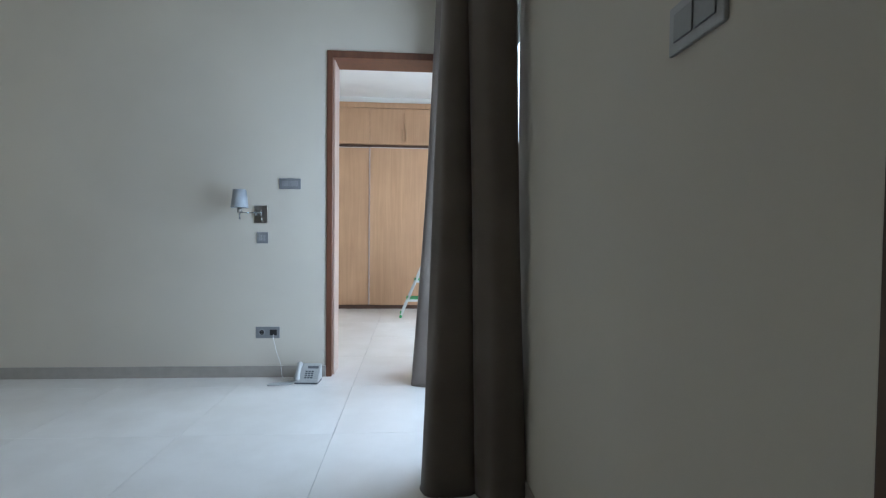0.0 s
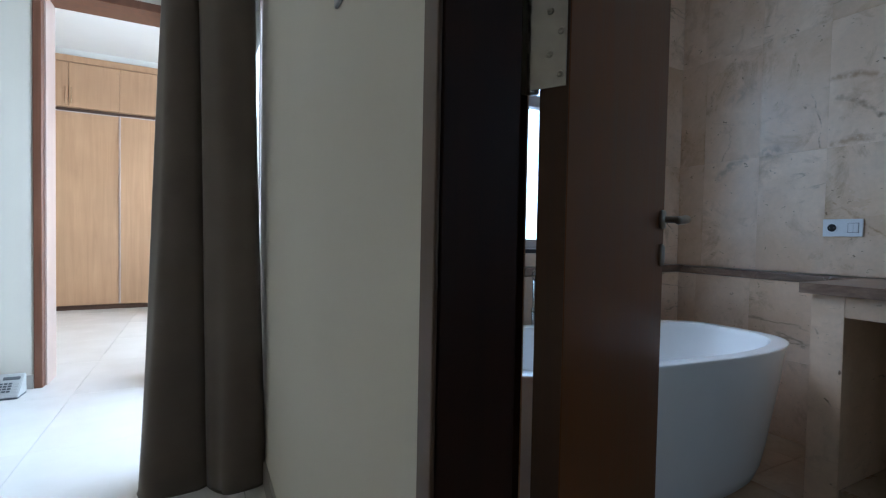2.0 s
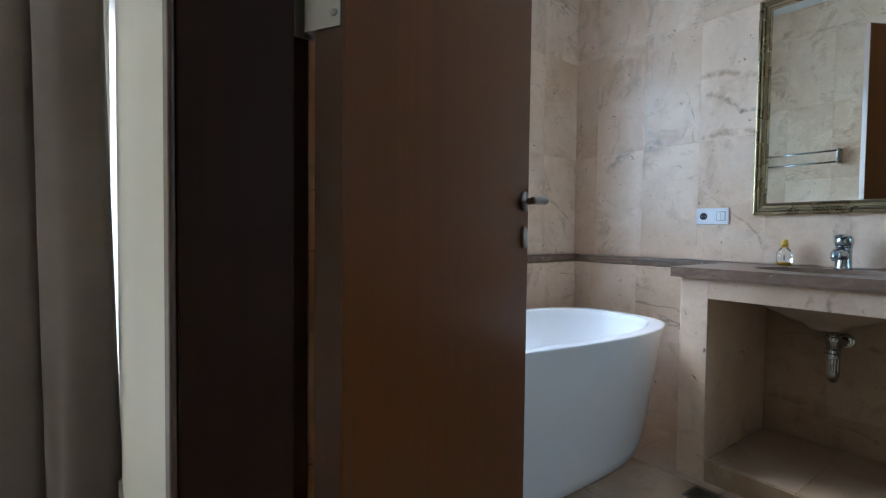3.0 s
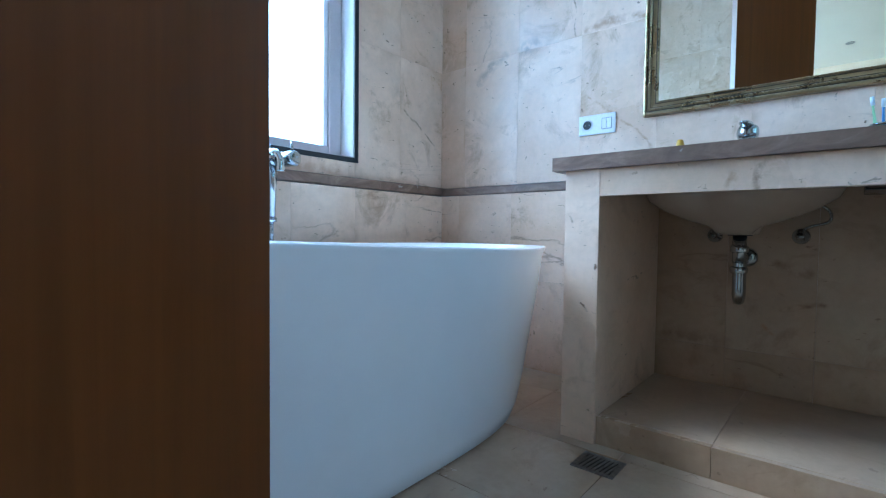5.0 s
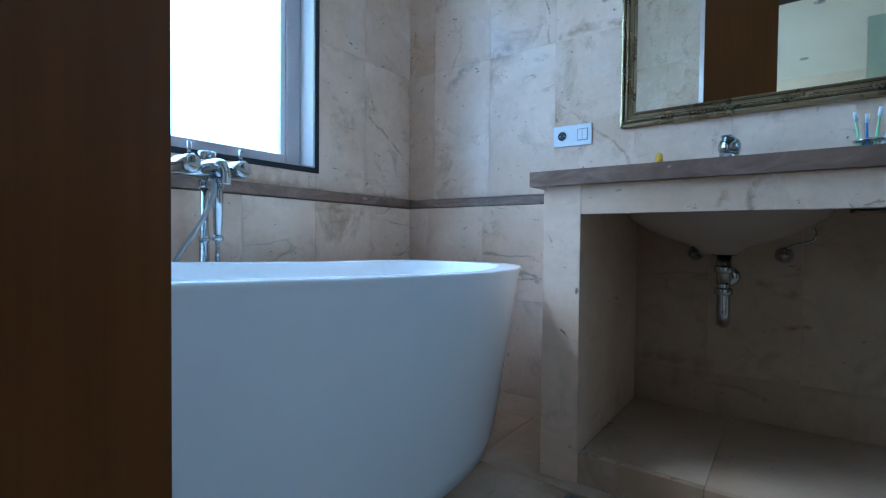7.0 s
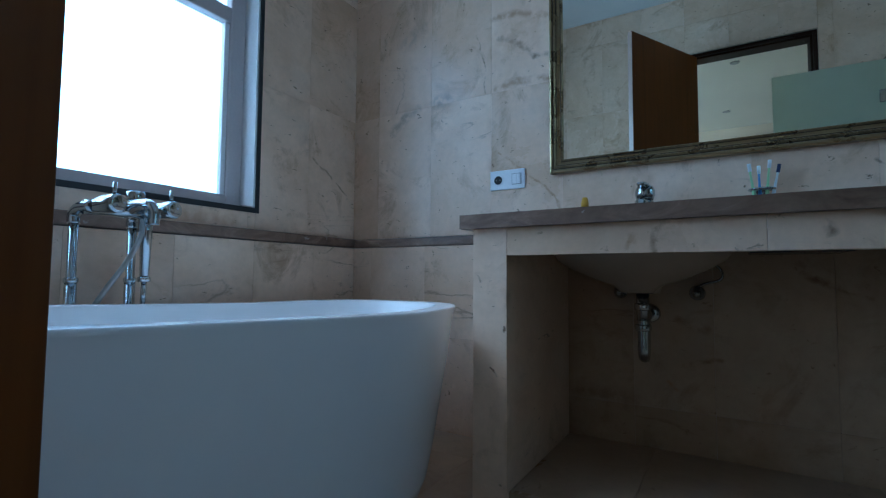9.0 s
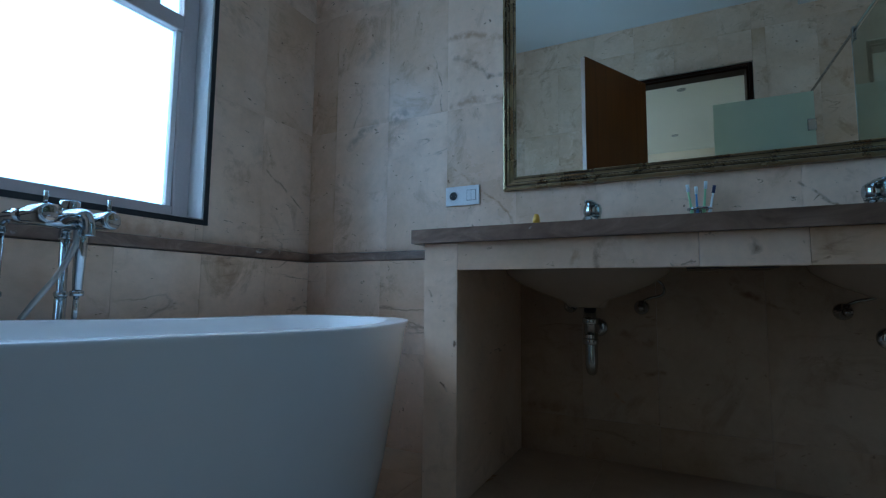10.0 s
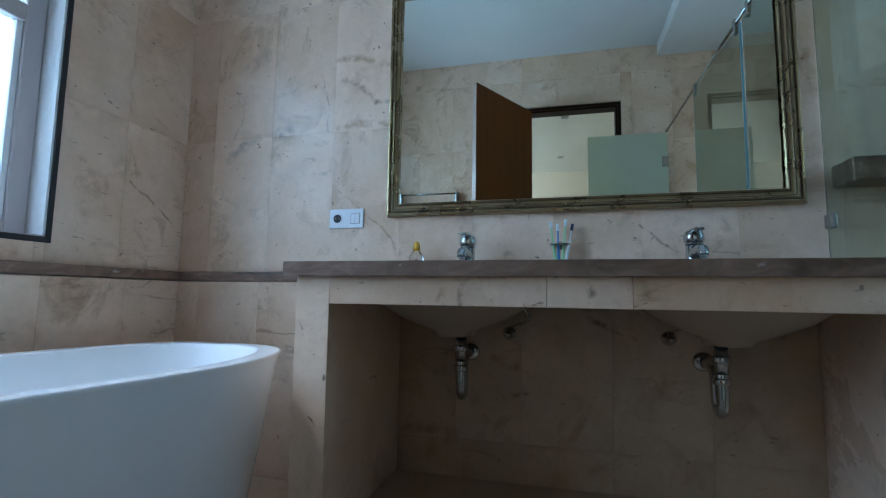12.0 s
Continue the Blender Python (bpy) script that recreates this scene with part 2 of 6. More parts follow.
def streaked_marble():
    """Taupe stone with lengthwise lilac-grey and brown streaks and pale chips."""
    m, n, l, p = mat_base("taupe_marble")
    v = world_vec(n, l)
    s = world_vec(n, l, 0.0, (5.0, 3.4, 8.0))
    a = noise_node(n, l, s, 1.6, 8, 0.68, 0.9)
    r = ramp(n, [(0.30, (0.105, 0.060, 0.038)), (0.46, (0.185, 0.113, 0.076)), (0.60, (0.265, 0.172, 0.122)), (0.78, (0.42, 0.31, 0.24))])
    l.new(a.outputs[0], r.inputs[0])
    col = mix_colour(n, l, over(n, l, v, 3.0, 5, 0.50, 0.70, 0.55, 0.5), r.outputs[0], (0.175, 0.108, 0.074))
    col = mix_colour(n, l, over(n, l, v, 17.0, 4, 0.68, 0.74, 0.8, 0.4), col, (0.52, 0.47, 0.44))
    l.new(col, p.inputs["Base Color"])
    rough_var(n, l, p, a.outputs[0], 0.25, 0.5)
    fine = noise_node(n, l, v, 45, 5)
    bump(n, l, p, fine.outputs[0], 0.12, 0.0015)
    return m


M_MARBLE_GREY = streaked_marble()


def paint(name, colour, rough=0.75, mottling=0.06):
    m, n, l, p = mat_base(name, rough)
    v = world_vec(n, l)
    big = noise_node(n, l, v, 0.9, 3)
    dark = tuple(c * (1 - mottling) for c in colour)
    r = ramp(n, [(0.35, dark), (0.65, colour)])
    l.new(big.outputs[0], r.inputs[0])
    l.new(r.outputs[0], p.inputs["Base Color"])
    fine = noise_node(n, l, v, 180, 3)
    bump(n, l, p, fine.outputs[0], 0.12, 0.001)
    return m


M_WALL = paint("cream_wall_paint", (0.665, 0.62, 0.535))
# assumed warm tint for unseen walls, bounces warm light onto the near wall
M_WALL_BOUNCE = paint("warm_bounce_wall_paint", (0.79, 0.66, 0.49))
M_CEILING = paint("white_ceiling_paint", (0.82, 0.82, 0.80))
M_CEILING_BED = paint("warm_ceiling_paint", (0.83, 0.78, 0.68))
M_GROUT = paint("pale_grout", (0.60, 0.52, 0.44), 0.9)
M_OUTSIDE = paint("outdoor_plaster", (0.6, 0.6, 0.58), 0.9)


def wood(name, light, dark, rough, grain_axis="z", stretch=14.0, coat=0.0, piece=0.0):
    m, n, l, p = mat_base(name, rough)
    sc = {"z": (stretch, stretch, 0.6), "x": (0.6, stretch, stretch), "y": (stretch, 0.6, stretch)}[grain_axis]
    v = world_vec(n, l, piece, sc)
    g = noise_node(n, l, v, 1.5, 6, 0.6, 0.8)
    r = ramp(n, [(0.3, dark), (0.72, light)])
    l.new(g.outputs[0], r.inputs[0])
    broad = noise_node(n, l, world_vec(n, l, piece), 1.1, 3)
    b = ramp(n, [(0.35, grey(0.86)), (0.7, grey(1.0))])
    l.new(broad.outputs[0], b.inputs[0])
    l.new(mix_colour(n, l, 1.0, r.outputs[0], b.outputs[0], "MULTIPLY"), p.inputs["Base Color"])
    p.inputs["Coat Weight"].default_value = coat
    p.inputs["Coat Roughness"].default_value = 0.2
    rough_var(n, l, p, g.outputs[0], rough * 0.85, rough * 1.2)
    bump(n, l, p, g.outputs[0], 0.08, 0.0008)
    return m


M_DOOR = wood("dark_brown_veneer", (0.178, 0.056, 0.0105), (0.124, 0.039, 0.007), 0.44, "z", 16, 0.0)
M_DOOR.node_tree.nodes["Principled BSDF"].inputs["Specular IOR Level"].default_value = 0.18
# brown frame wood taken near black: the reveal's shade is in the colour
M_JAMB = wood("shaded_frame_wood", (0.040, 0.015, 0.007), (0.026, 0.010, 0.005), 0.5, "z", 16)
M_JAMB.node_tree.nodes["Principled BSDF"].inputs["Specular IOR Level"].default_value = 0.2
# darker copy of the door wood, holds the shade on the hinge edge
M_HINGE_EDGE_SHADED = wood("shaded_edge_wood", (0.085, 0.033, 0.010), (0.06, 0.023, 0.007), 0.5, "z", 16)
M_FRAME = wood("red_brown_frame_wood", (0.19, 0.075, 0.04), (0.12, 0.045, 0.024), 0.45, "z", 16, 0.1)
M_OAK = wood("honey_oak_veneer", (0.60, 0.365, 0.215), (0.50, 0.295, 0.165), 0.45, "z", 12, 0.0, 11.0)
M_PLINTH = wood("dark_plinth_wood", (0.12, 0.06, 0.04), (0.07, 0.035, 0.02), 0.5, "x")


def plain(name, colour, rough, metal=0.0, fine_scale=90.0, amount=0.05, coat=0.0):
    m, n, l, p = mat_base(name, rough, metal)
    v = world_vec(n, l)
    a = noise_node(n, l, v, fine_scale, 3)
    r = ramp(n, [(0.35, tuple(c * (1 - amount) for c in colour)), (0.65, colour)])
    l.new(a.outputs[0], r.inputs[0])
    l.new(r.outputs[0], p.inputs["Base Color"])
    big = noise_node(n, l, v, 7, 3)
    rough_var(n, l, p, big.outputs[0], rough * 0.8, rough * 1.25)
    p.inputs["Coat Weight"].default_value = coat
    return m


M_CHROME = plain("chrome", (0.50, 0.54, 0.56), 0.10, 1.0)
M_STEEL = plain("brushed_steel", (0.40, 0.39, 0.37), 0.36, 1.0, 60, 0.06)
M_DRAIN = plain("tarnished_drain_steel", (0.30, 0.28, 0.26), 0.42, 1.0, 120, 0.3)
M_DARK = plain("black_rubber", (0.015, 0.015, 0.016), 0.6)
# ivory taken down to brown: shade below the counter is in this colour
M_CERAMIC_SHADED = plain("shaded_ivory_ceramic", (0.38, 0.295, 0.225), 0.22, 0.0, 30, 0.03)
M_BATH = plain("white_acrylic", (0.91, 0.92, 0.93), 0.22, 0.0, 6, 0.02, 0.15)
M_PLASTIC = plain("white_plastic", (0.80, 0.81, 0.82), 0.35)
M_GREYPLATE = plain("grey_switch_plastic", (0.24, 0.25, 0.26), 0.4)
M_GREYKEY = plain("grey_switch_key", (0.30, 0.31, 0.32), 0.35)
M_PHONE = plain("pale_phone_plastic", (0.47, 0.48, 0.47), 0.45)
M_KEYS = plain("dark_phone_keys", (0.10, 0.11, 0.12), 0.5)
M_GREEN = plain("green_rubber", (0.03, 0.30, 0.10), 0.55)
M_ALU = plain("pale_aluminium", (0.62, 0.66, 0.68), 0.4, 0.6)
M_SHADE = plain("grey_lampshade_fabric", (0.42, 0.46, 0.50), 0.85, 0.0, 300, 0.15)
M_YELLOW = plain("amber_cap_plastic", (0.75, 0.42, 0.04), 0.4)
M_BRUSH_GREEN = plain("pale_green_plastic", (0.42, 0.72, 0.36), 0.35)
M_BRUSH_BLUE = plain("blue_plastic", (0.10, 0.28, 0.62), 0.35)
M_BRISTLE = plain("white_bristles", (0.78, 0.82, 0.82), 0.7)
M_NAVY = plain("navy_bristles", (0.03, 0.04, 0.10), 0.7)
M_WINFRAME = plain("taupe_window_paint", (0.56, 0.50, 0.49), 0.4)
M_BLACKTRIM = plain("black_seal", (0.02, 0.022, 0.024), 0.5)
M_REVEAL = plain("white_reveal_paint", (0.88, 0.88, 0.88), 0.55)
M_SKIRT = plain("grey_beige_skirting_tile", (0.42, 0.39, 0.35), 0.4, 0.0, 12, 0.1)
M_LABELINK = plain("label_ink", (0.05, 0.06, 0.08), 0.6)
M_LED = plain("lamp_lens", (0.55, 0.55, 0.52), 0.5)


def gilt():
    m, n, l, p = mat_base("antique_silver_gilt", 0.3, 0.9)
    v = world_vec(n, l)
    a = noise_node(n, l, v, 7, 5, 0.65)
    r = ramp(n, [(0.3, (0.30, 0.225, 0.12)), (0.55, (0.36, 0.275, 0.155)), (0.8, (0.43, 0.34, 0.205))])
    l.new(a.outputs[0], r.inputs[0])
    l.new(mix_colour(n, l, over(n, l, v, 60, 4, 0.64, 0.80, 0.22), r.outputs[0], (0.14, 0.10, 0.055)), p.inputs["Base Color"])
    rough_var(n, l, p, a.outputs[0], 0.20, 0.36)
    bump(n, l, p, a.outputs[0], 0.04, 0.0005)
    return m


M_GILT = gilt()
M_GROOVE = plain("dark_groove", (0.06, 0.045, 0.03), 0.7)


def floor_gloss():
    m, n, l, p = mat_base("polished_beige_tile", 0.15)
    v = world_vec(n, l, 19.0)
    a = noise_node(n, l, v, 3.0, 5)
    r = ramp(n, [(0.35, (0.80, 0.775, 0.74)), (0.65, (0.86, 0.84, 0.81))])
    l.new(a.outputs[0], r.inputs[0])
    l.new(r.outputs[0], p.inputs["Base Color"])
    rough_var(n, l, p, a.outputs[0], 0.14, 0.24)
    fine = noise_node(n, l, v, 25, 4)
    bump(n, l, p, fine.outputs[0], 0.02, 0.001)
    return m


M_FLOOR = floor_gloss()


def curtain_cloth():
    m, n, l, p = mat_base("taupe_curtain_cloth", 0.9)
    v = world_vec(n, l, 0.0, (160, 160, 160))
    w = n.new("ShaderNodeTexWave")
    w.bands_direction = "Z"
    w.inputs["Scale"].default_value = 1.0
    w.inputs["Distortion"].default_value = 2.0
    l.new(v, w.inputs["Vector"])
    b = noise_node(n, l, world_vec(n, l), 2.0, 4)
    r = ramp(n, [(0.3, (0.14, 0.113, 0.094)), (0.7, (0.20, 0.166, 0.14))])
    l.new(b.outputs[0], r.inputs[0])
    l.new(r.outputs[0], p.inputs["Base Color"])
    p.inputs["Sheen Weight"].default_value = 0.25
    bump(n, l, p, w.outputs[0], 0.12, 0.0006)
    return m


M_CURTAIN = curtain_cloth()


def glass_mat(name, colour, rough):
    m, n, l, p = mat_base(name, rough)
    p.inputs["Base Color"].default_value = (*colour, 1)
    p.inputs["Transmission Weight"].default_value = 1.0
    p.inputs["IOR"].default_value = 1.45
    return m


M_GLASS = glass_mat("clear_green_glass", (0.90, 0.97, 0.94), 0.0)
M_SHOWER_GLASS = glass_mat("green_tinted_shower_glass", (0.52, 0.62, 0.55), 0.0)


def frosted():
    """Etched glass: part milky, part blurred see-through."""
    m, n, l, p = mat_base("frosted_green_glass", 0.7)
    v = world_vec(n, l)
    a = noise_node(n, l, v, 4, 3)
    r = ramp(n, [(0.3, (0.68, 0.73, 0.56)), (0.7, (0.74, 0.79, 0.62))])
    l.new(a.outputs[0], r.inputs[0])
    l.new(r.outputs[0], p.inputs["Base Color"])
    p.inputs["Transmission Weight"].default_value = 0.45
    return m


M_FROST = frosted()
M_GLASS_EDGE = plain("polished_glass_edge", (0.20, 0.42, 0.55), 0.2)
M_BOTTLE = glass_mat("clear_bottle_plastic", (0.95, 0.96, 0.96), 0.08)


def mirror_mat():
    m, n, l, p = mat_base("silvered_mirror", 0.012, 1.0)
    p.inputs["Base Color"].default_value = (0.85, 0.89, 0.81, 1)
    return m


M_MIRROR = mirror_mat()


# ---- mesh helpers ----
def mesh_ob(name, bm, material, smooth=False, parent=None):
    me = bpy.data.meshes.new(name)
    bm.normal_update()
    bm.to_mesh(me)
    bm.free()
    me.materials.append(material)
    if smooth:
        me.polygons.foreach_set("use_smooth", [True] * len(me.polygons))
    ob = new(name, me)
    if parent is not None:
        ob.parent = parent
        ob.matrix_parent_inverse = parent.matrix_basis.inverted() if parent.parent is None else Matrix()
    return ob


def part(name, bm, material, parent, label="", smooth=False):
    ob = mesh_ob(name, bm, material, smooth, parent)
    if label:
        tagged(ob, label)
    return ob


def thing(name, label, category, group="", kind="", at=(0, 0, 0)):
    ob = new(name)
    ob.empty_display_size = 0.1
    ob.matrix_world = pose(*at)
    ob.matrix_basis = pose(*at)
    return tagged(ob, label, category, group, kind)


def add_box(bm, x0, y0, z0, x1, y1, z1, bevel=0.0, m=None, seg=2):
    vs = [bm.verts.new((x, y, z)) for x in (x0, x1) for y in (y0, y1) for z in (z0, z1)]
    quads = ((0, 1, 3, 2), (4, 6, 7, 5), (0, 4, 5, 1), (2, 3, 7, 6), (0, 2, 6, 4), (1, 5, 7, 3))
    fs = [bm.faces.new([vs[i] for i in q]) for q in quads]
    if bevel:
        es = list({e for f in fs for e in f.edges})
        r = bmesh.ops.bevel(bm, geom=es, offset=bevel, segments=seg, affect="EDGES", profile=0.5)
        vs = list({v for f in r["faces"] for v in f.verts} | {v for v in vs if v.is_valid})
    if m is not None:
        bmesh.ops.transform(bm, matrix=m, verts=[v for v in vs if v.is_valid])
    return vs


def box(x0, y0, z0, x1, y1, z1, bevel=0.0, m=None, seg=2):
    bm = bmesh.new()
    add_box(bm, min(x0, x1), min(y0, y1), min(z0, z1), max(x0, x1), max(y0, y1), max(z0, z1), bevel, m, seg)
    return bm


def add_tube(bm, pts, radius, seg=14, cap=True):
    """A round tube along points; radius may be one number or one a point."""
    pts = [Vector(p) for p in pts]
    rads = radius if isinstance(radius, (list, tuple)) else [radius] * len(pts)
    up = None
    rings = []
    for i, p in enumerate(pts):
        d = (pts[min(i + 1, len(pts) - 1)] - pts[max(i - 1, 0)]).normalized()
        if up is None:
            up = d.orthogonal().normalized()
        side = d.cross(up).normalized()
        up = side.cross(d).normalized()
        rings.append([bm.verts.new(p + rads[i] * (math.cos(a) * up + math.sin(a) * side))
                      for a in (2 * math.pi * k / seg for k in range(seg))])
    for a, b in zip(rings, rings[1:]):
        for k in range(seg):
            bm.faces.new((a[k], b[k], b[(k + 1) % seg], a[(k + 1) % seg]))
    if cap:
        bm.faces.new(rings[0])
        bm.faces.new(list(reversed(rings[-1])))
    bmesh.ops.recalc_face_normals(bm, faces=bm.faces[:])
    return bm


def tube(pts, radius, seg=14):
    return add_tube(bmesh.new(), pts, radius, seg)


def lathe(profile, seg=32, centre=(0, 0, 0), sx=1.0, sy=1.0):
    """Turned shape from rows of radius and height."""
    bm = bmesh.new()
    rings = []
    for r, z in profile:
        if r < 1e-6:
            rings.append([bm.verts.new((centre[0], centre[1], centre[2] + z))])
        else:
            rings.append([bm.verts.new((centre[0] + sx * r * math.cos(a), centre[1] + sy * r * math.sin(a), centre[2] + z))
                          for a in (2 * math.pi * k / seg for k in range(seg))])
    for a, b in zip(rings, rings[1:]):
        for k in range(seg):
            k2 = (k + 1) % seg
            if len(a) == 1 and len(b) > 1:
                bm.faces.new((a[0], b[k], b[k2]))
            elif len(b) == 1 and len(a) > 1:
                bm.faces.new((a[k], b[0], a[k2]))
            elif len(a) > 1:
                bm.faces.new((a[k], b[k], b[k2], a[k2]))
    bmesh.ops.recalc_face_normals(bm, faces=bm.faces[:])
    return bm


def smooth_curve(pts, per=8):
    """Catmull-Rom through points."""
    pts = [Vector(p) for p in pts]
    out = []
    for i in range(len(pts) - 1):
        a, b, c, d = pts[max(i - 1, 0)], pts[i], pts[i + 1], pts[min(i + 2, len(pts) - 1)]
        for k in range(per):
            t = k / per
            out.append(0.5 * ((2 * b) + (c - a) * t + (2 * a - 5 * b + 4 * c - d) * t * t + (3 * b - a - 3 * c + d) * t ** 3))
    out.append(pts[-1])
    return out


def structure(name, bm, material, label, category):
    return tagged(mesh_ob(name, bm, material), label, category, "", "structure")


# ---- the plan: main planes in metres ----
BED_FACE, BATH_FACE = 0.328, 0.50          # the two faces of the wall between bedroom and bathroom
VAN_X, WIN_Y = 3.00, 2.045                # vanity wall, window wall
LOW_X, LOW_Y = 2.95, 1.995                # thicker wainscot below the ledge
SHOWER_Y = -2.05
FAR_Y, FAR_BACK = 3.994, 4.27             # bedroom's far wall
BED_LEFT, BED_BACK = -4.03, -3.0
BATH_CEIL, BED_CEIL, DRESS_CEIL = 3.15, 3.20, 3.42
DOOR_Y0, DOOR_Y1, DOOR_TOP = -0.41, 0.494, 2.645   # bathroom door frame, outer
WARD_Y = 7.70
T = 0.012                                 # thickness of wall pieces


# ---- walls ----
def wall_between():
    bm = bmesh.new()
    x0, x1 = BED_FACE, BATH_FACE - T - 0.003
    add_box(bm, x0, BED_BACK, 0, x1, DOOR_Y0, BED_CEIL)
    add_box(bm, x0, DOOR_Y0, DOOR_TOP, x1, DOOR_Y1, BED_CEIL)
    add_box(bm, x0, DOOR_Y1, 0, x1, 2.33, BED_CEIL)
    add_box(bm, x0, 2.33, 2.80, x1, 3.86, BED_CEIL)
    add_box(bm, x0, 3.86, 0, x1, FAR_Y, BED_CEIL)
    return structure("wall_between", bm, M_WALL, "cream painted wall between bedroom and bathroom", "wall")


WALL_BETWEEN = wall_between()


def wall_bed_far():
    bm = bmesh.new()
    add_box(bm, BED_LEFT - 0.2, FAR_Y, 0, -0.921, FAR_BACK, DRESS_CEIL)
    add_box(bm, -0.921, FAR_Y, 2.738, 0.06, FAR_BACK, DRESS_CEIL)
    add_box(bm, 0.06, FAR_Y, 0, 1.85, FAR_BACK, DRESS_CEIL)
    return structure("wall_bed_far", bm, M_WALL, "cream painted bedroom wall with a doorway", "wall")


wall_bed_far()
# left and back walls stay out of view and act as warm reflectors
structure("wall_bed_left", box(BED_LEFT - 0.2, BED_BACK, 0, BED_LEFT, FAR_Y, BED_CEIL), M_WALL_BOUNCE, "unseen bedroom wall tinted warm to bounce light", "wall")
structure("wall_bed_back", box(BED_LEFT - 0.2, BED_BACK - 0.2, 0, 3.2, BED_BACK, BED_CEIL), M_WALL_BOUNCE, "unseen bedroom wall tinted warm to bounce light", "wall")
WIN_X0, WIN_X1, WIN_Z0, WIN_Z1 = 1.00, 2.363, 1.015, 2.50


def wall_window():
    bm = bmesh.new()
    y0, y1 = WIN_Y + T + 0.003, WIN_Y + 0.22
    x0, x1 = BATH_FACE - T - 0.003, VAN_X + 0.2
    add_box(bm, x0, y0, 0, WIN_X0, y1, BATH_CEIL)
    add_box(bm, WIN_X1, y0, 0, x1, y1, BATH_CEIL)
    add_box(bm, WIN_X0, y0, 0, WIN_X1, y1, WIN_Z0)
    add_box(bm, WIN_X0, y0, WIN_Z1, WIN_X1, y1, BATH_CEIL)
    return structure("wall_window", bm, M_GROUT, "bathroom outer wall clad in cream marble, with a window", "wall")


WALL_WINDOW = wall_window()
WALL_VANITY = structure("wall_vanity", box(VAN_X + T + 0.003, SHOWER_Y - 0.2, 0, VAN_X + 0.2, WIN_Y + T + 0.003, BATH_CEIL), M_GROUT,
                        "bathroom wall clad in cream veined marble behind the vanity", "wall")
SHW = (2.08, 2.94, 1.1, 2.4)              # assumed window, added in the shower's end wall to let in fill light


def wall_shower():
    bm = bmesh.new()
    x0, x1, y0, y1 = BATH_FACE - T, VAN_X + T, SHOWER_Y - 0.2, SHOWER_Y - T - 0.003
    add_box(bm, x0, y0, 0, SHW[0], y1, BATH_CEIL)
    add_box(bm, SHW[1], y0, 0, x1, y1, BATH_CEIL)
    add_box(bm, SHW[0], y0, 0, SHW[1], y1, SHW[2])
    add_box(bm, SHW[0], y0, SHW[3], SHW[1], y1, BATH_CEIL)
    return structure("wall_shower", bm, M_GROUT, "marble clad shower end wall with an added window opening", "wall")


WALL_SHOWER = wall_shower()
# dressing room shell
structure("wall_dress_left", box(-2.4, FAR_BACK, 0, -2.2, 8.5, DRESS_CEIL), M_WALL, "plain painted dressing room wall", "wall")
structure("wall_dress_back", box(-2.2, 8.3, 0, 1.65, 8.5, DRESS_CEIL), M_WALL, "plain painted dressing room wall", "wall")


def wall_dress_right():
    bm = bmesh.new()
    add_box(bm, 1.65, FAR_BACK, 0, 1.85, 4.75, DRESS_CEIL)
    add_box(bm, 1.65, 4.75, 0, 1.85, 6.45, 0.6)
    add_box(bm, 1.65, 4.75, 2.45, 1.85, 6.45, DRESS_CEIL)
    add_box(bm, 1.65, 6.45, 0, 1.85, 8.5, DRESS_CEIL)
    return structure("wall_dress_right", bm, M_WALL, "dressing room wall with a window opening", "wall")


wall_dress_right()

# ceilings
structure("ceiling_bath", box(BATH_FACE - T, -0.73, BATH_CEIL, VAN_X + 0.2, WIN_Y + 0.22, BATH_CEIL + 0.12), M_CEILING, "white painted bathroom ceiling", "ceiling")
structure("ceiling_shower", box(BATH_FACE - T, SHOWER_Y - 0.2, 3.04, VAN_X + 0.2, -0.732, BATH_CEIL + 0.12), M_CEILING, "lowered white ceiling over the shower", "ceiling")
structure("ceiling_bed", box(BED_LEFT - 0.2, BED_BACK - 0.2, BED_CEIL, BATH_FACE - T - 0.003, FAR_Y, BED_CEIL + 0.12), M_CEILING_BED, "warm white bedroom ceiling", "ceiling")


def ceiling_dress():
    bm = bmesh.new()
    add_box(bm, -2.4, FAR_BACK, DRESS_CEIL, 1.85, 6.15, DRESS_CEIL + 0.12)
    add_box(bm, -2.4, 6.15, DRESS_CEIL + 0.03, 1.85, 8.5, DRESS_CEIL + 0.12)
    return structure("ceiling_dress", bm, M_CEILING, "white dressing room ceiling with a shallow step", "ceiling")


ceiling_dress()

# floors: beds of mortar, the pieces lie on them at the end of the file
FLOOR_BED = structure("floor_bedroom", box(BED_LEFT - 0.2, BED_BACK - 0.2, -0.15, 0.412, 8.5, -0.012), M_GROUT, "polished beige tile floor", "floor")
structure("floor_dressing_side", box(0.412, FAR_Y, -0.15, 1.85, 8.5, -0.012), M_GROUT, "polished beige tile floor", "floor")
FLOOR_BATH = structure("floor_bath", box(0.412, SHOWER_Y - 0.2, -0.15, VAN_X + 0.2, WIN_Y + 0.22, -0.012), M_GROUT, "cream marble bathroom floor", "floor")
tagged(mesh_ob("ground", box(-40, -40, -3.2, 60, 60, -3.0), M_OUTSIDE), "pale ground below the house", "ground", "", "structure")



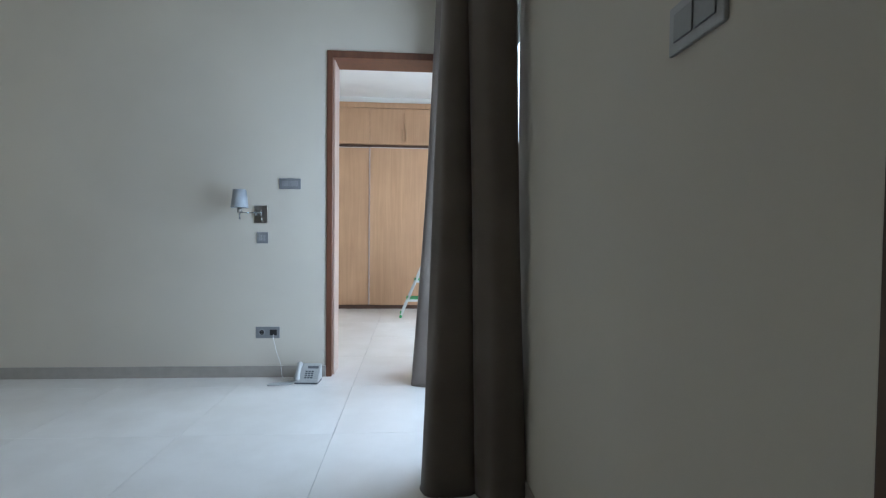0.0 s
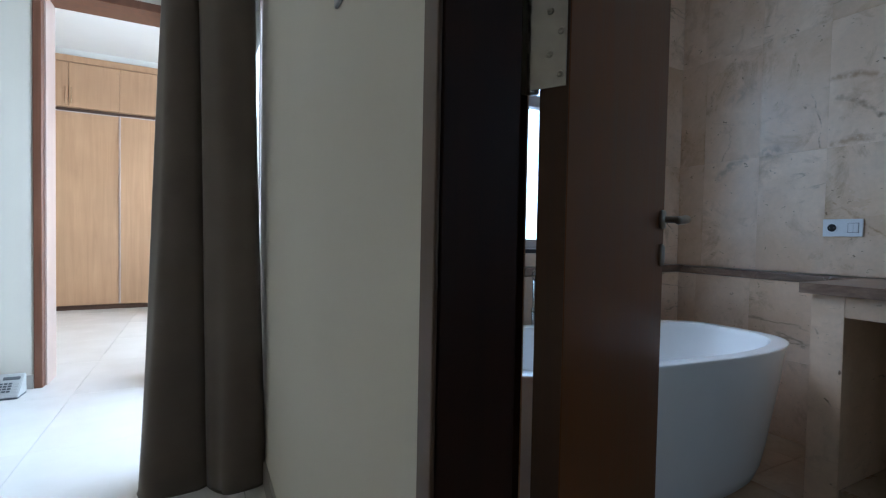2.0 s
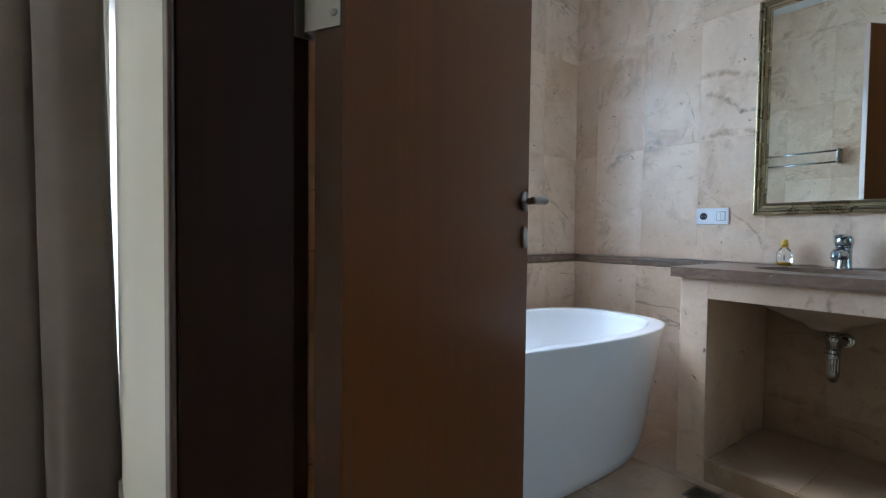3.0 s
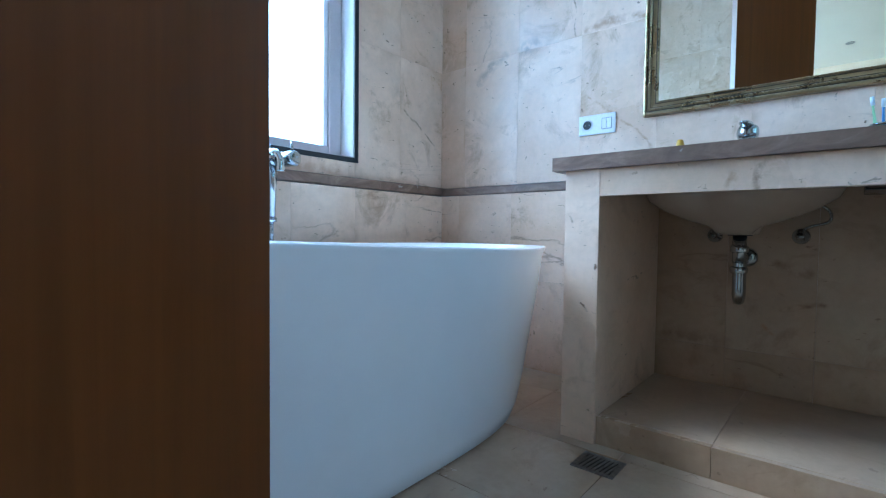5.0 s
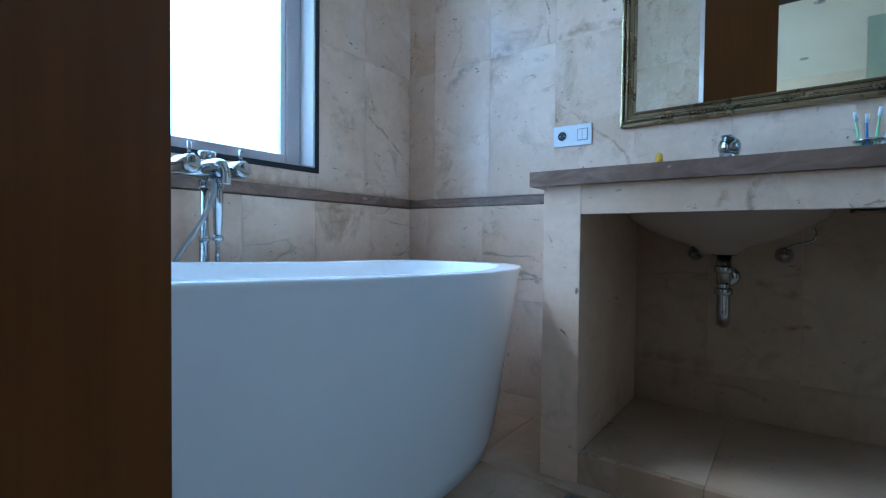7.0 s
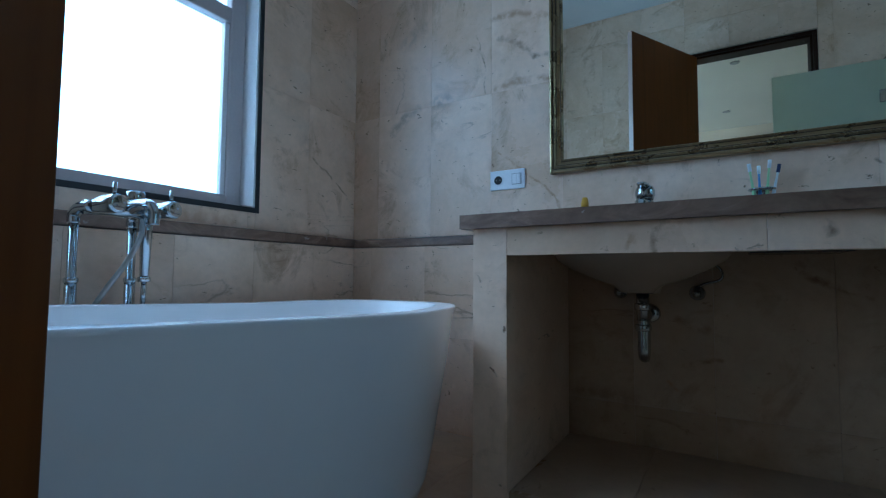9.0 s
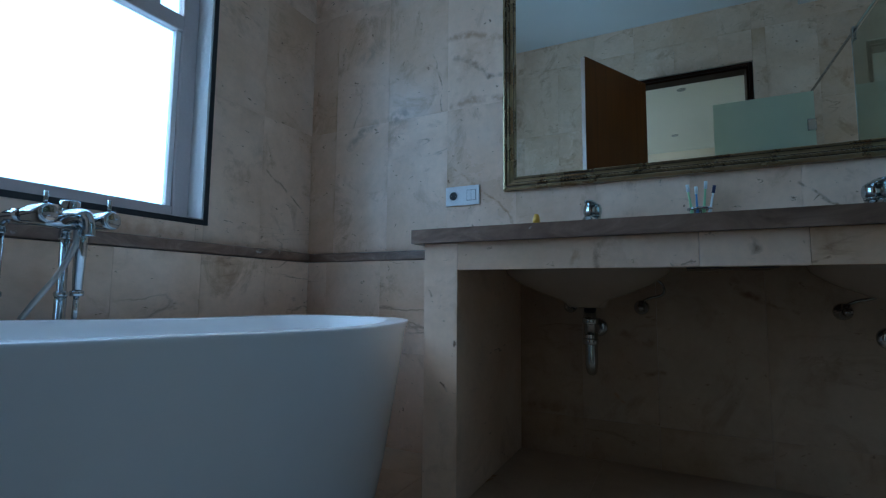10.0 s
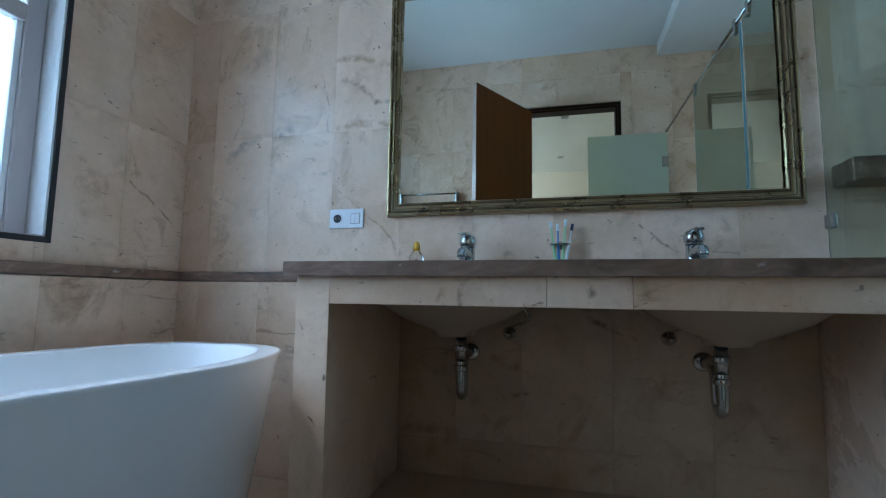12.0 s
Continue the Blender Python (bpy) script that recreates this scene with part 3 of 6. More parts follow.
# ---- windows ----
def window_bath():
    w = thing("window_1", "taupe framed bathroom window with a fixed pane below a smaller pane", "window", "", "structure", (WIN_X0, WIN_Y, WIN_Z0))
    fy0, fy1 = 2.135, 2.185
    gz = 1.885                                    # middle of the transom bar
    fw = 0.085
    part("frame_stile", box(WIN_X1 - fw, fy0, WIN_Z0 + 0.012, WIN_X1 - 0.012, fy1, WIN_Z1 - 0.012, 0.006), M_WINFRAME, w)
    part("frame_stile", box(WIN_X0 + 0.012, fy0, WIN_Z0 + 0.012, WIN_X0 + fw, fy1, WIN_Z1 - 0.012, 0.006), M_WINFRAME, w)
    part("frame_rail", box(WIN_X0 + fw, fy0, WIN_Z0 + 0.012, WIN_X1 - fw, fy1, WIN_Z0 + 0.062, 0.006), M_WINFRAME, w)
    part("frame_rail", box(WIN_X0 + fw, fy0, WIN_Z1 - 0.075, WIN_X1 - fw, fy1, WIN_Z1 - 0.012, 0.006), M_WINFRAME, w)
    part("transom", box(WIN_X0 + fw, fy0 - 0.004, gz - 0.035, WIN_X1 - fw, fy1, gz + 0.035, 0.006), M_WINFRAME, w)
    part("mullion", box(2.145, fy0, gz + 0.035, 2.175, fy1, WIN_Z1 - 0.075, 0.004), M_WINFRAME, w)
    # a thinner sash lip inside the fixed frame
    for a in ((WIN_X1 - fw - 0.022, WIN_X1 - fw, WIN_Z0 + 0.062, gz - 0.035), (WIN_X0 + fw, WIN_X0 + fw + 0.022, WIN_Z0 + 0.062, gz - 0.035)):
        part("sash_lip", box(a[0], fy0 + 0.012, a[2], a[1], fy1 - 0.008, a[3], 0.003), M_REVEAL, w, "pale sash lip")
    for z0, z1 in ((WIN_Z0 + 0.062, gz - 0.035), (gz + 0.035, WIN_Z1 - 0.075)):
        g = part("pane", box(WIN_X0 + fw, fy0 + 0.026, z0, WIN_X1 - fw, fy0 + 0.032, z1), M_GLASS, w, "clear window pane")
        g.visible_shadow = False
    # white reveal boards and the dark trim round the opening
    t = 0.012
    part("reveal_board", box(WIN_X1 - t, WIN_Y + 0.002, WIN_Z0 + t, WIN_X1, WIN_Y + 0.215, WIN_Z1), M_REVEAL, w, "white reveal board")
    part("reveal_board", box(WIN_X0, WIN_Y + 0.002, WIN_Z0 + t, WIN_X0 + t, WIN_Y + 0.215, WIN_Z1), M_REVEAL, w, "white reveal board")
    part("reveal_board", box(WIN_X0 + t, WIN_Y + 0.002, WIN_Z1 - t, WIN_X1 - t, WIN_Y + 0.215, WIN_Z1), M_REVEAL, w, "white reveal board")
    part("window_sill", box(WIN_X0, WIN_Y + 0.002, WIN_Z0, WIN_X1, WIN_Y + 0.215, WIN_Z0 + t), M_WINFRAME, w, "taupe window sill")
    e = 0.016
    for b in ((WIN_X1 - 0.004, WIN_Z0 - e, WIN_X1 + e, WIN_Z1 + e), (WIN_X0 - e, WIN_Z0 - e, WIN_X0 + 0.004, WIN_Z1 + e),
              (WIN_X0 + 0.004, WIN_Z0 - e, WIN_X1 - 0.004, WIN_Z0 + 0.006), (WIN_X0 + 0.004, WIN_Z1 - 0.006, WIN_X1 - 0.004, WIN_Z1 + e)):
        part("edge_trim", box(b[0], WIN_Y - 0.006, b[1], b[2], WIN_Y + 0.001, b[3], 0.002), M_BLACKTRIM, w, "black edge trim")


def window_bed():
    w = thing("window_2", "tall bedroom window behind the curtains", "window", "", "structure", (BED_FACE, 2.33, 0))
    x0, x1 = 0.40, 0.45
    for y in (2.33, 3.06, 3.80):
        part("frame_stile", box(x0, y, 0.0, x1, y + 0.06, 2.80, 0.005), M_WINFRAME, w)
    for z in (0.0, 2.74):
        for y in (2.39, 3.12):
            part("frame_rail", box(x0, y, z, x1, y + (0.67 if y < 3 else 0.68), z + 0.06, 0.005), M_WINFRAME, w)
    for y, y2 in ((2.39, 3.06), (3.12, 3.80)):
        g = part("pane", box(x0 + 0.02, y, 0.06, x0 + 0.026, y2, 2.74), M_GLASS, w, "clear window pane")
        g.visible_shadow = False


def window_dress():
    w = thing("window_3", "dressing room window with a white frame", "window", "", "structure", (1.65, 4.75, 0.6))
    for y in (4.75, 5.57, 6.39):
        part("frame_stile", box(1.72, y, 0.6, 1.77, y + 0.06, 2.45, 0.005), M_REVEAL, w)
    for z in (0.6, 2.39):
        for y in (4.81, 5.63):
            part("frame_rail", box(1.72, y, z, 1.77, y + 0.76, z + 0.06, 0.005), M_REVEAL, w)
    for y in (4.81, 5.63):
        g = part("pane", box(1.74, y, 0.66, 1.746, y + 0.76, 2.39), M_GLASS, w, "clear window pane")
        g.visible_shadow = False


# assumed window, only there to carry the added shower fill
def added_window_shower():
    w = thing("added_window_4", "assumed window added in the shower's end wall for fill light", "window", "", "structure", (SHW[0], SHOWER_Y, SHW[2]))
    y0, y1 = SHOWER_Y - 0.12, SHOWER_Y - 0.07
    for x in (SHW[0], SHW[1] - 0.06):
        part("frame_stile", box(x, y0, SHW[2], x + 0.06, y1, SHW[3], 0.005), M_WINFRAME, w)
    for z in (SHW[2], SHW[3] - 0.06):
        part("frame_rail", box(SHW[0] + 0.06, y0, z, SHW[1] - 0.06, y1, z + 0.06, 0.005), M_WINFRAME, w)
    g = part("pane", box(SHW[0] + 0.06, y0 + 0.02, SHW[2] + 0.06, SHW[1] - 0.06, y0 + 0.026, SHW[3] - 0.06), M_GLASS, w, "clear window pane")
    g.visible_shadow = False


window_bath()
added_window_shower()
window_bed()
window_dress()

# ---- door frames ----
JAMB = 0.043


def frame_bath_door():
    d = thing("door_frame_1", "dark brown wooden door frame of the bathroom", "door frame", "", "structure", (BED_FACE, DOOR_Y1, 0))
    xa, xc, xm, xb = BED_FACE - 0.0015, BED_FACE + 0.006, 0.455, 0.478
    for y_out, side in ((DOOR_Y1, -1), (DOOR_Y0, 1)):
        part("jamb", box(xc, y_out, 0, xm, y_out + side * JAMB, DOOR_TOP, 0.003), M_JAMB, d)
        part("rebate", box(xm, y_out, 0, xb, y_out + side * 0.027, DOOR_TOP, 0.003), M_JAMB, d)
        # thin front strip, coloured lighter where daylight falls on the frame
        part("casing_edge", box(xa, y_out, 0, xc - 0.0005, y_out + side * JAMB, DOOR_TOP, 0.003), M_CASING_LIT, d, "brown casing edge coloured lighter for its lit face")
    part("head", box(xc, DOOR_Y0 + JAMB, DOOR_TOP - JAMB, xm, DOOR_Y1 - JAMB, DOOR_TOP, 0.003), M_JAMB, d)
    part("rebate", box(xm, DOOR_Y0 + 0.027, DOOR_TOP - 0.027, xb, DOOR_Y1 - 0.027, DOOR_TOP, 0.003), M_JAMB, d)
    part("casing_edge", box(xa, DOOR_Y0 + JAMB, DOOR_TOP - JAMB, xc - 0.0005, DOOR_Y1 - JAMB, DOOR_TOP, 0.003), M_CASING_LIT, d, "brown casing edge coloured lighter for its lit face")


# lighter copy of the frame wood for the lit bedroom face
M_CASING_LIT = wood("lit_brown_casing_wood", (0.13, 0.075, 0.045), (0.10, 0.055, 0.032), 0.5, "z", 16)


def frame_far_door():
    d = thing("door_frame_2", "red-brown wooden frame of the dressing room doorway", "door frame", "", "structure", (-0.921, FAR_Y, 0))
    y0, y1 = FAR_Y - 0.012, FAR_BACK + 0.004
    part("jamb", box(-0.921, y0, 0, -0.874, y1, 2.738, 0.004), M_FRAME, d)
    part("jamb", box(0.013, y0, 0, 0.06, y1, 2.738, 0.004), M_FRAME, d)
    part("head", box(-0.874, y0, 2.68, 0.013, y1, 2.738, 0.004), M_FRAME, d)
    part("lining", box(-0.874, FAR_Y + 0.05, 0, -0.862, y1, 2.68, 0.002), M_LINING, d, "paler door lining")


M_LINING = wood("pale_rose_lining_wood", (0.56, 0.42, 0.36), (0.48, 0.35, 0.29), 0.35, "z", 8, 0.2)
frame_bath_door()
frame_far_door()

# ---- bathroom door, standing open ----
HINGE, ANGLE, LEAF_W, LEAF_T, LEAF_H = (0.479, 0.459), 29.3, 0.8280, 0.041, 2.605


def bathroom_door():
    """Built closed along +x from the pin; its near face looks to -y; then turned open."""
    m = pose(HINGE[0], HINGE[1], 0, 0, 0, ANGLE)
    d = thing("door_1", "dark brown veneered wooden door standing open into the bathroom", "door", "", "structure", (0, 0, 0))
    d.matrix_world = d.matrix_basis = m
    off = -0.016                                   # leaf lies on the room side of the pin

    def put(name, bm, mat, label="", parent=None, smooth=False):
        bmesh.ops.transform(bm, matrix=m, verts=bm.verts[:])
        ob = mesh_ob(name, bm, mat, smooth)
        ob.parent = parent if parent is not None else d
        ob.matrix_parent_inverse = m.inverted() if parent is None else Matrix()
        if label:
            tagged(ob, label)
        return ob

    put("leaf", box(-0.015, off - LEAF_T, 0.008, LEAF_W, off, LEAF_H, 0.0025), M_DOOR, "dark brown veneered leaf")
    put("edge_strip", box(LEAF_W, off - LEAF_T + 0.003, 0.008, LEAF_W + 0.002, off - 0.003, LEAF_H), M_LINING, "pale edge band")
    # thin strip over the leaf's edge with that shade in its colour
    put("hinge_edge", box(-0.0156, off - LEAF_T + 0.001, 0.009, -0.0149, off - 0.001, LEAF_H - 0.001), M_HINGE_EDGE_SHADED, "brown hinge edge coloured darker as in shade")
    # handles on both faces
    hx = LEAF_W - 0.062
    for side, yf in ((-1, off - LEAF_T), (1, off)):
        rose = put("rose", lathe([(0.0, 0.0), (0.025, 0.0), (0.026, 0.006), (0.024, 0.012), (0.0, 0.013)], 24).copy(), M_STEEL, "brushed steel rose", None, True)
        rose.data.transform(m.inverted())
        rose.data.transform(m @ Matrix.Translation((hx, yf, 1.142)) @ pose(0, 0, 0, 90 if side < 0 else -90))
        y1 = yf + side * 0.060
        lev = tube(smooth_curve([(hx, yf, 1.142), (hx, yf + side * 0.038, 1.142), (hx - 0.010, y1, 1.142), (hx - 0.05, y1 + side * 0.006, 1.140),
                                 (hx - 0.10, y1 + side * 0.002, 1.136), (hx - 0.122, y1 - side * 0.004, 1.134)], 5),
                   [0.0095] * 10 + [0.011] * 6 + [0.0105] * 5 + [0.0095] * 4 + [0.007], 14)
        put("lever", lev, M_STEEL, "brushed steel lever", None, True)
        esc = put("escutcheon", lathe([(0.0, 0.0), (0.022, 0.0), (0.022, 0.008), (0.018, 0.012), (0.0, 0.012)], 20, (0, 0, 0), 0.75, 1.35), M_STEEL, "steel keyhole plate", None, True)
        esc.data.transform(m.inverted())
        esc.data.transform(m @ Matrix.Translation((hx, yf, 1.046)) @ pose(0, 0, 0, 90 if side < 0 else -90))
    put("lock_plate", box(LEAF_W + 0.002, off - LEAF_T + 0.011, 1.0, LEAF_W + 0.004, off - 0.011, 1.19, 0.001), M_STEEL, "steel lock plate")
    # hinges: knuckles on the pin, one leaf on the door's edge, one on the jamb
    for z in (0.235, 1.285, 2.25):
        kn = put("hinge", tube([(0, 0.0, z), (0, 0.0, z + 0.140)], 0.0075, 14), M_STEEL, "steel butt hinge", None, True)
        for k in range(5):
            r = add_tube(bmesh.new(), [(0, 0, z + 0.028 * k + 0.0012), (0, 0, z + 0.028 * (k + 1) - 0.0012)], 0.0088, 14)
            put("knuckle", r, M_STEEL, "", kn, True)
        put("door_plate", box(-0.0178, off - LEAF_T + 0.004, z, -0.0157, -0.003, z + 0.140, 0.0008), M_STEEL, "", kn)
        put("web", box(-0.0178, -0.0055, z, -0.002, -0.003, z + 0.140), M_STEEL, "", kn)
        for k in range(5):
            yy = off - LEAF_T + (0.012 if k % 2 == 0 else 0.027)
            s = lathe([(0, 0), (0.0048, 0), (0.0042, 0.0015), (0.0022, 0.0017), (0.0016, 0.0006), (0, 0.0006)], 12)
            bmesh.ops.transform(s, matrix=Matrix.Translation((-0.0180, yy, z + 0.016 + 0.028 * k)) @ pose(0, 0, 0, 0, -90), verts=s.verts[:])
            put("screw", s, M_STEEL, "", kn, True)
        jp = box(0.4425, DOOR_Y1 - 0.0298, z, 0.476, DOOR_Y1 - 0.0272, z + 0.140, 0.0008)
        bmesh.ops.transform(jp, matrix=m.inverted(), verts=jp.verts[:])
        put("jamb_plate", jp, M_STEEL, "", kn)
    return d


bathroom_door()

# ---- bath tub ----
BATH_C, BATH_A, BATH_B = (1.715, 1.415), 0.925, 0.405


def outline(a, b, n, seg):
    out = []
    for k in range(seg):
        t = 2 * math.pi * k / seg
        c, s = math.cos(t), math.sin(t)
        out.append((a * math.copysign(abs(c) ** (2 / n), c), b * math.copysign(abs(s) ** (2 / n), s)))
    return out


def bath_tub():
    t = thing("bath_tub", "freestanding white acrylic bath tub with flared sides", "bath tub", "", "", (BATH_C[0], BATH_C[1], 0))
    seg = 96
    # rows: half length, half width, squareness, height
    outer = [(0.745, 0.312, 3.5, 0.0), (0.768, 0.328, 3.5, 0.012), (0.785, 0.335, 3.8, 0.06), (0.802, 0.343, 4.1, 0.16), (0.842, 0.358, 4.0, 0.32), (0.875, 0.380, 3.7, 0.45),
             (0.910, 0.398, 3.4, 0.585), (0.924, 0.403, 3.4, 0.612), (0.929, 0.405, 3.4, 0.6185), (0.927, 0.4035, 3.4, 0.622), (0.922, 0.399, 3.4, 0.623)]
    inner = [(0.878, 0.354, 3.1, 0.623), (0.872, 0.349, 3.1, 0.622), (0.869, 0.346, 3.1, 0.617), (0.862, 0.341, 3.05, 0.595), (0.80, 0.31, 2.8, 0.45), (0.70, 0.27, 2.7, 0.25),
             (0.60, 0.23, 2.6, 0.16), (0.45, 0.16, 2.4, 0.135), (0.2, 0.07, 2.2, 0.13)]

    def skin(rows, close_first, close_last):
        bm = bmesh.new()
        rings = []
        for a, b, n, z in rows:
            # the rim lifts gently towards the head end
            rings.append([bm.verts.new((BATH_C[0] + x, BATH_C[1] + y, z + 0.034 * (z / 0.623) ** 3 * min(max((0.48 - x) / 0.95, 0), 1) ** 1.2)) for x, y in outline(a, b, n, seg)])
        for r, q in zip(rings, rings[1:]):
            for k in range(seg):
                bm.faces.new((r[k], r[(k + 1) % seg], q[(k + 1) % seg], q[k]))
        if close_first:
            bm.faces.new(list(reversed(rings[0])))
        if close_last:
            bm.faces.new(rings[-1])
        bmesh.ops.recalc_face_normals(bm, faces=bm.faces[:])
        return bm
    bm = skin(outer + inner, True, True)
    part("shell", bm, M_BATH, t, "", True)
    part("drain_plug", lathe([(0, 0), (0.032, 0), (0.03, 0.006), (0, 0.008)], 24, (BATH_C[0], BATH_C[1], 0.131)), M_CHROME, t, "chrome waste plug", True)


bath_tub()


# ---- bath mixer on two floor pipes ----
def bath_mixer():
    px = (1.634, 1.790)
    py = 1.880
    t = thing("bath_mixer", "chrome bath mixer with hand shower on two standing pipes", "bath mixer", "", "", (px[0], py, 0))
    for x in px:
        p = part("pipe", tube([(x, py, 0.0), (x, py, 0.885)], 0.0125), M_CHROME, t, "chrome stand pipe", True)
        part("collar", lathe([(0.0, 0), (0.017, 0), (0.0185, 0.004), (0.0185, 0.012), (0.015, 0.016), (0, 0.016)], 20, (x, py, 0.70)), M_CHROME, p, "", True)
        part("sleeve", tube([(x, py, 0.0), (x, py, 0.70)], 0.0155), M_CHROME, p, "", True)
        part("foot_flange", lathe([(0, 0), (0.035, 0), (0.033, 0.008), (0.016, 0.012), (0, 0.012)], 24, (x, py, 0)), M_CHROME, p, "", True)
        part("elbow", tube(smooth_curve([(x, py, 0.872), (x, py, 0.90), (x + 0.004, py - 0.03, 0.918), (x + 0.008, py - 0.09, 0.918)], 5), 0.0165), M_CHROME, p, "", True)
    part("body", tube([(px[0], py - 0.06, 0.917), (px[1] + 0.02, py - 0.06, 0.917)], 0.021, 18), M_CHROME, t, "chrome mixer body", True)
    for x in px:
        h = part("valve", tube([(x + 0.008, py - 0.04, 0.918), (x + 0.022, py - 0.09, 0.92), (x + 0.028, py - 0.115, 0.922), (x + 0.040, py - 0.165, 0.924), (x + 0.041, py - 0.169, 0.924)],
                               [0.019, 0.021, 0.026, 0.0275, 0.025], 24), M_CHROME, t, "chrome valve barrel", True)
        part("cap", lathe([(0, 0), (0.0245, 0), (0.0235, 0.002), (0.02, 0.003), (0, 0.0032)], 24).copy(), M_CHROME, h, "", True).data.transform(
            Matrix.Translation((x + 0.041, py - 0.169, 0.924)) @ pose(0, 0, 0, 90, 0, 14))
        part("pin", tube([(x + 0.037, py - 0.152, 0.945), (x + 0.037, py - 0.152, 0.985)], 0.0055, 10), M_CHROME, h, "", True)
    xm = 1.772
    part("diverter_knob", lathe([(0, 0), (0.016, 0), (0.016, 0.012), (0.025, 0.015), (0.0262, 0.018), (0.0262, 0.040), (0.0235, 0.044), (0, 0.0445)], 28, (xm - 0.004, py - 0.06, 0.936)), M_CHROME, t, "chrome diverter knob", True)
    sx = xm - 0.020
    spout = smooth_curve([(sx, py - 0.06, 0.92), (sx + 0.004, py - 0.10, 0.934), (sx + 0.012, py - 0.145, 0.932), (sx + 0.018, py - 0.165, 0.912), (sx + 0.019, py - 0.167, 0.872)], 6)
    part("spout", tube(spout, [0.019] * 8 + [0.018] * 8 + [0.0155] * 9, 18), M_CHROME, t, "chrome spout", True)
    hs = part("hand_shower", tube([(xm + 0.032, py - 0.055, 0.905), (xm + 0.034, py - 0.055, 0.86), (xm + 0.036, py - 0.05, 0.72), (xm + 0.036, py - 0.05, 0.715)],
                                  [0.021, 0.0175, 0.0125, 0.009]), M_CHROME, t, "chrome hand shower", True)
    part("lower_tube", tube([(xm + 0.036, py - 0.05, 0.715), (xm + 0.036, py - 0.045, 0.60)], 0.0075, 10), M_CHROME, hs, "", True)
    part("holder_ring", lathe([(0, 0), (0.0165, 0), (0.018, 0.004), (0.018, 0.012), (0.0165, 0.016), (0, 0.016)], 18, (xm + 0.036, py - 0.05, 0.702)), M_CHROME, hs, "", True)
    part("bracket", box(px[1], py - 0.056, 0.703, xm + 0.044, py - 0.042, 0.714, 0.003), M_CHROME, t)
    hose = smooth_curve([(xm + 0.02, py - 0.06, 0.90), (xm + 0.012, py - 0.065, 0.84), (xm - 0.025, py - 0.06, 0.755), (xm - 0.075, py - 0.05, 0.67),
                         (xm - 0.12, py - 0.03, 0.56), (xm - 0.12, py - 0.02, 0.42), (xm - 0.04, py - 0.03, 0.36), (xm + 0.036, py - 0.045, 0.45), (xm + 0.036, py - 0.045, 0.60)], 6)
    part("hose", tube(hose, 0.0078, 10), M_STEEL, t, "silver shower hose", True)


bath_mixer()

# ---- vanity: masonry legs, plinth, apron, counter ----
VAN_Y0, VAN_Y1 = -0.86, 0.949
NICHE_Y0, NICHE_Y1 = -0.715, 0.834
FRONT_X, SLAB_Z0, SLAB_Z1, APRON_Z = 2.349, 0.876, 0.920, 0.791
BASINS = (0.515, -0.35)


def vanity_base():
    v = thing("vanity_base", "built-in marble clad vanity base with an open niche", "vanity", "", "", (2.6, 0.05, 0))
    part("leg", box(FRONT_X, NICHE_Y1, 0, VAN_X - 0.002, VAN_Y1, SLAB_Z0, 0.002), M_MARBLE_FRONT, v, "marble clad side leg")
    part("leg", box(FRONT_X, VAN_Y0, 0, VAN_X - 0.002, NICHE_Y0, SLAB_Z0, 0.002), M_MARBLE, v, "marble clad side leg")
    ys = [NICHE_Y0, -0.035, 0.183, NICHE_Y1]
    for a, b in zip(ys, ys[1:]):
        part("apron_panel", box(FRONT_X, a + 0.0004, APRON_Z, FRONT_X + 0.03, b - 0.0004, SLAB_Z0, 0.0015), M_MARBLE_FRONT, v, "cream marble apron panel")
    ys = [NICHE_Y0, -0.12, 0.508, NICHE_Y1]
    for a, b in zip(ys, ys[1:]):
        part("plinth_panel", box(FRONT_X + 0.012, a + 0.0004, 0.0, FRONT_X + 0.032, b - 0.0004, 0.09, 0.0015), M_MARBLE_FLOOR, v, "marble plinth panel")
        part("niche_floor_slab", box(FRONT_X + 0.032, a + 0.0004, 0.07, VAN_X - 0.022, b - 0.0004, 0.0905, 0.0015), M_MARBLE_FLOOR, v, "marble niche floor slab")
    ys = [NICHE_Y0, -0.37, -0.03, 0.31, 0.58, NICHE_Y1]
    for a, b in zip(ys, ys[1:]):
        for z0, z1 in ((0.0, 0.24), (0.24, SLAB_Z0)):
            # back tiles take the darkened stone, shade of the niche included
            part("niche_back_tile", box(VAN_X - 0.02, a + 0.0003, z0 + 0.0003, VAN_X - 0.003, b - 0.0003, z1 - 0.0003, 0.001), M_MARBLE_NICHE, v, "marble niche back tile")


vanity_base()


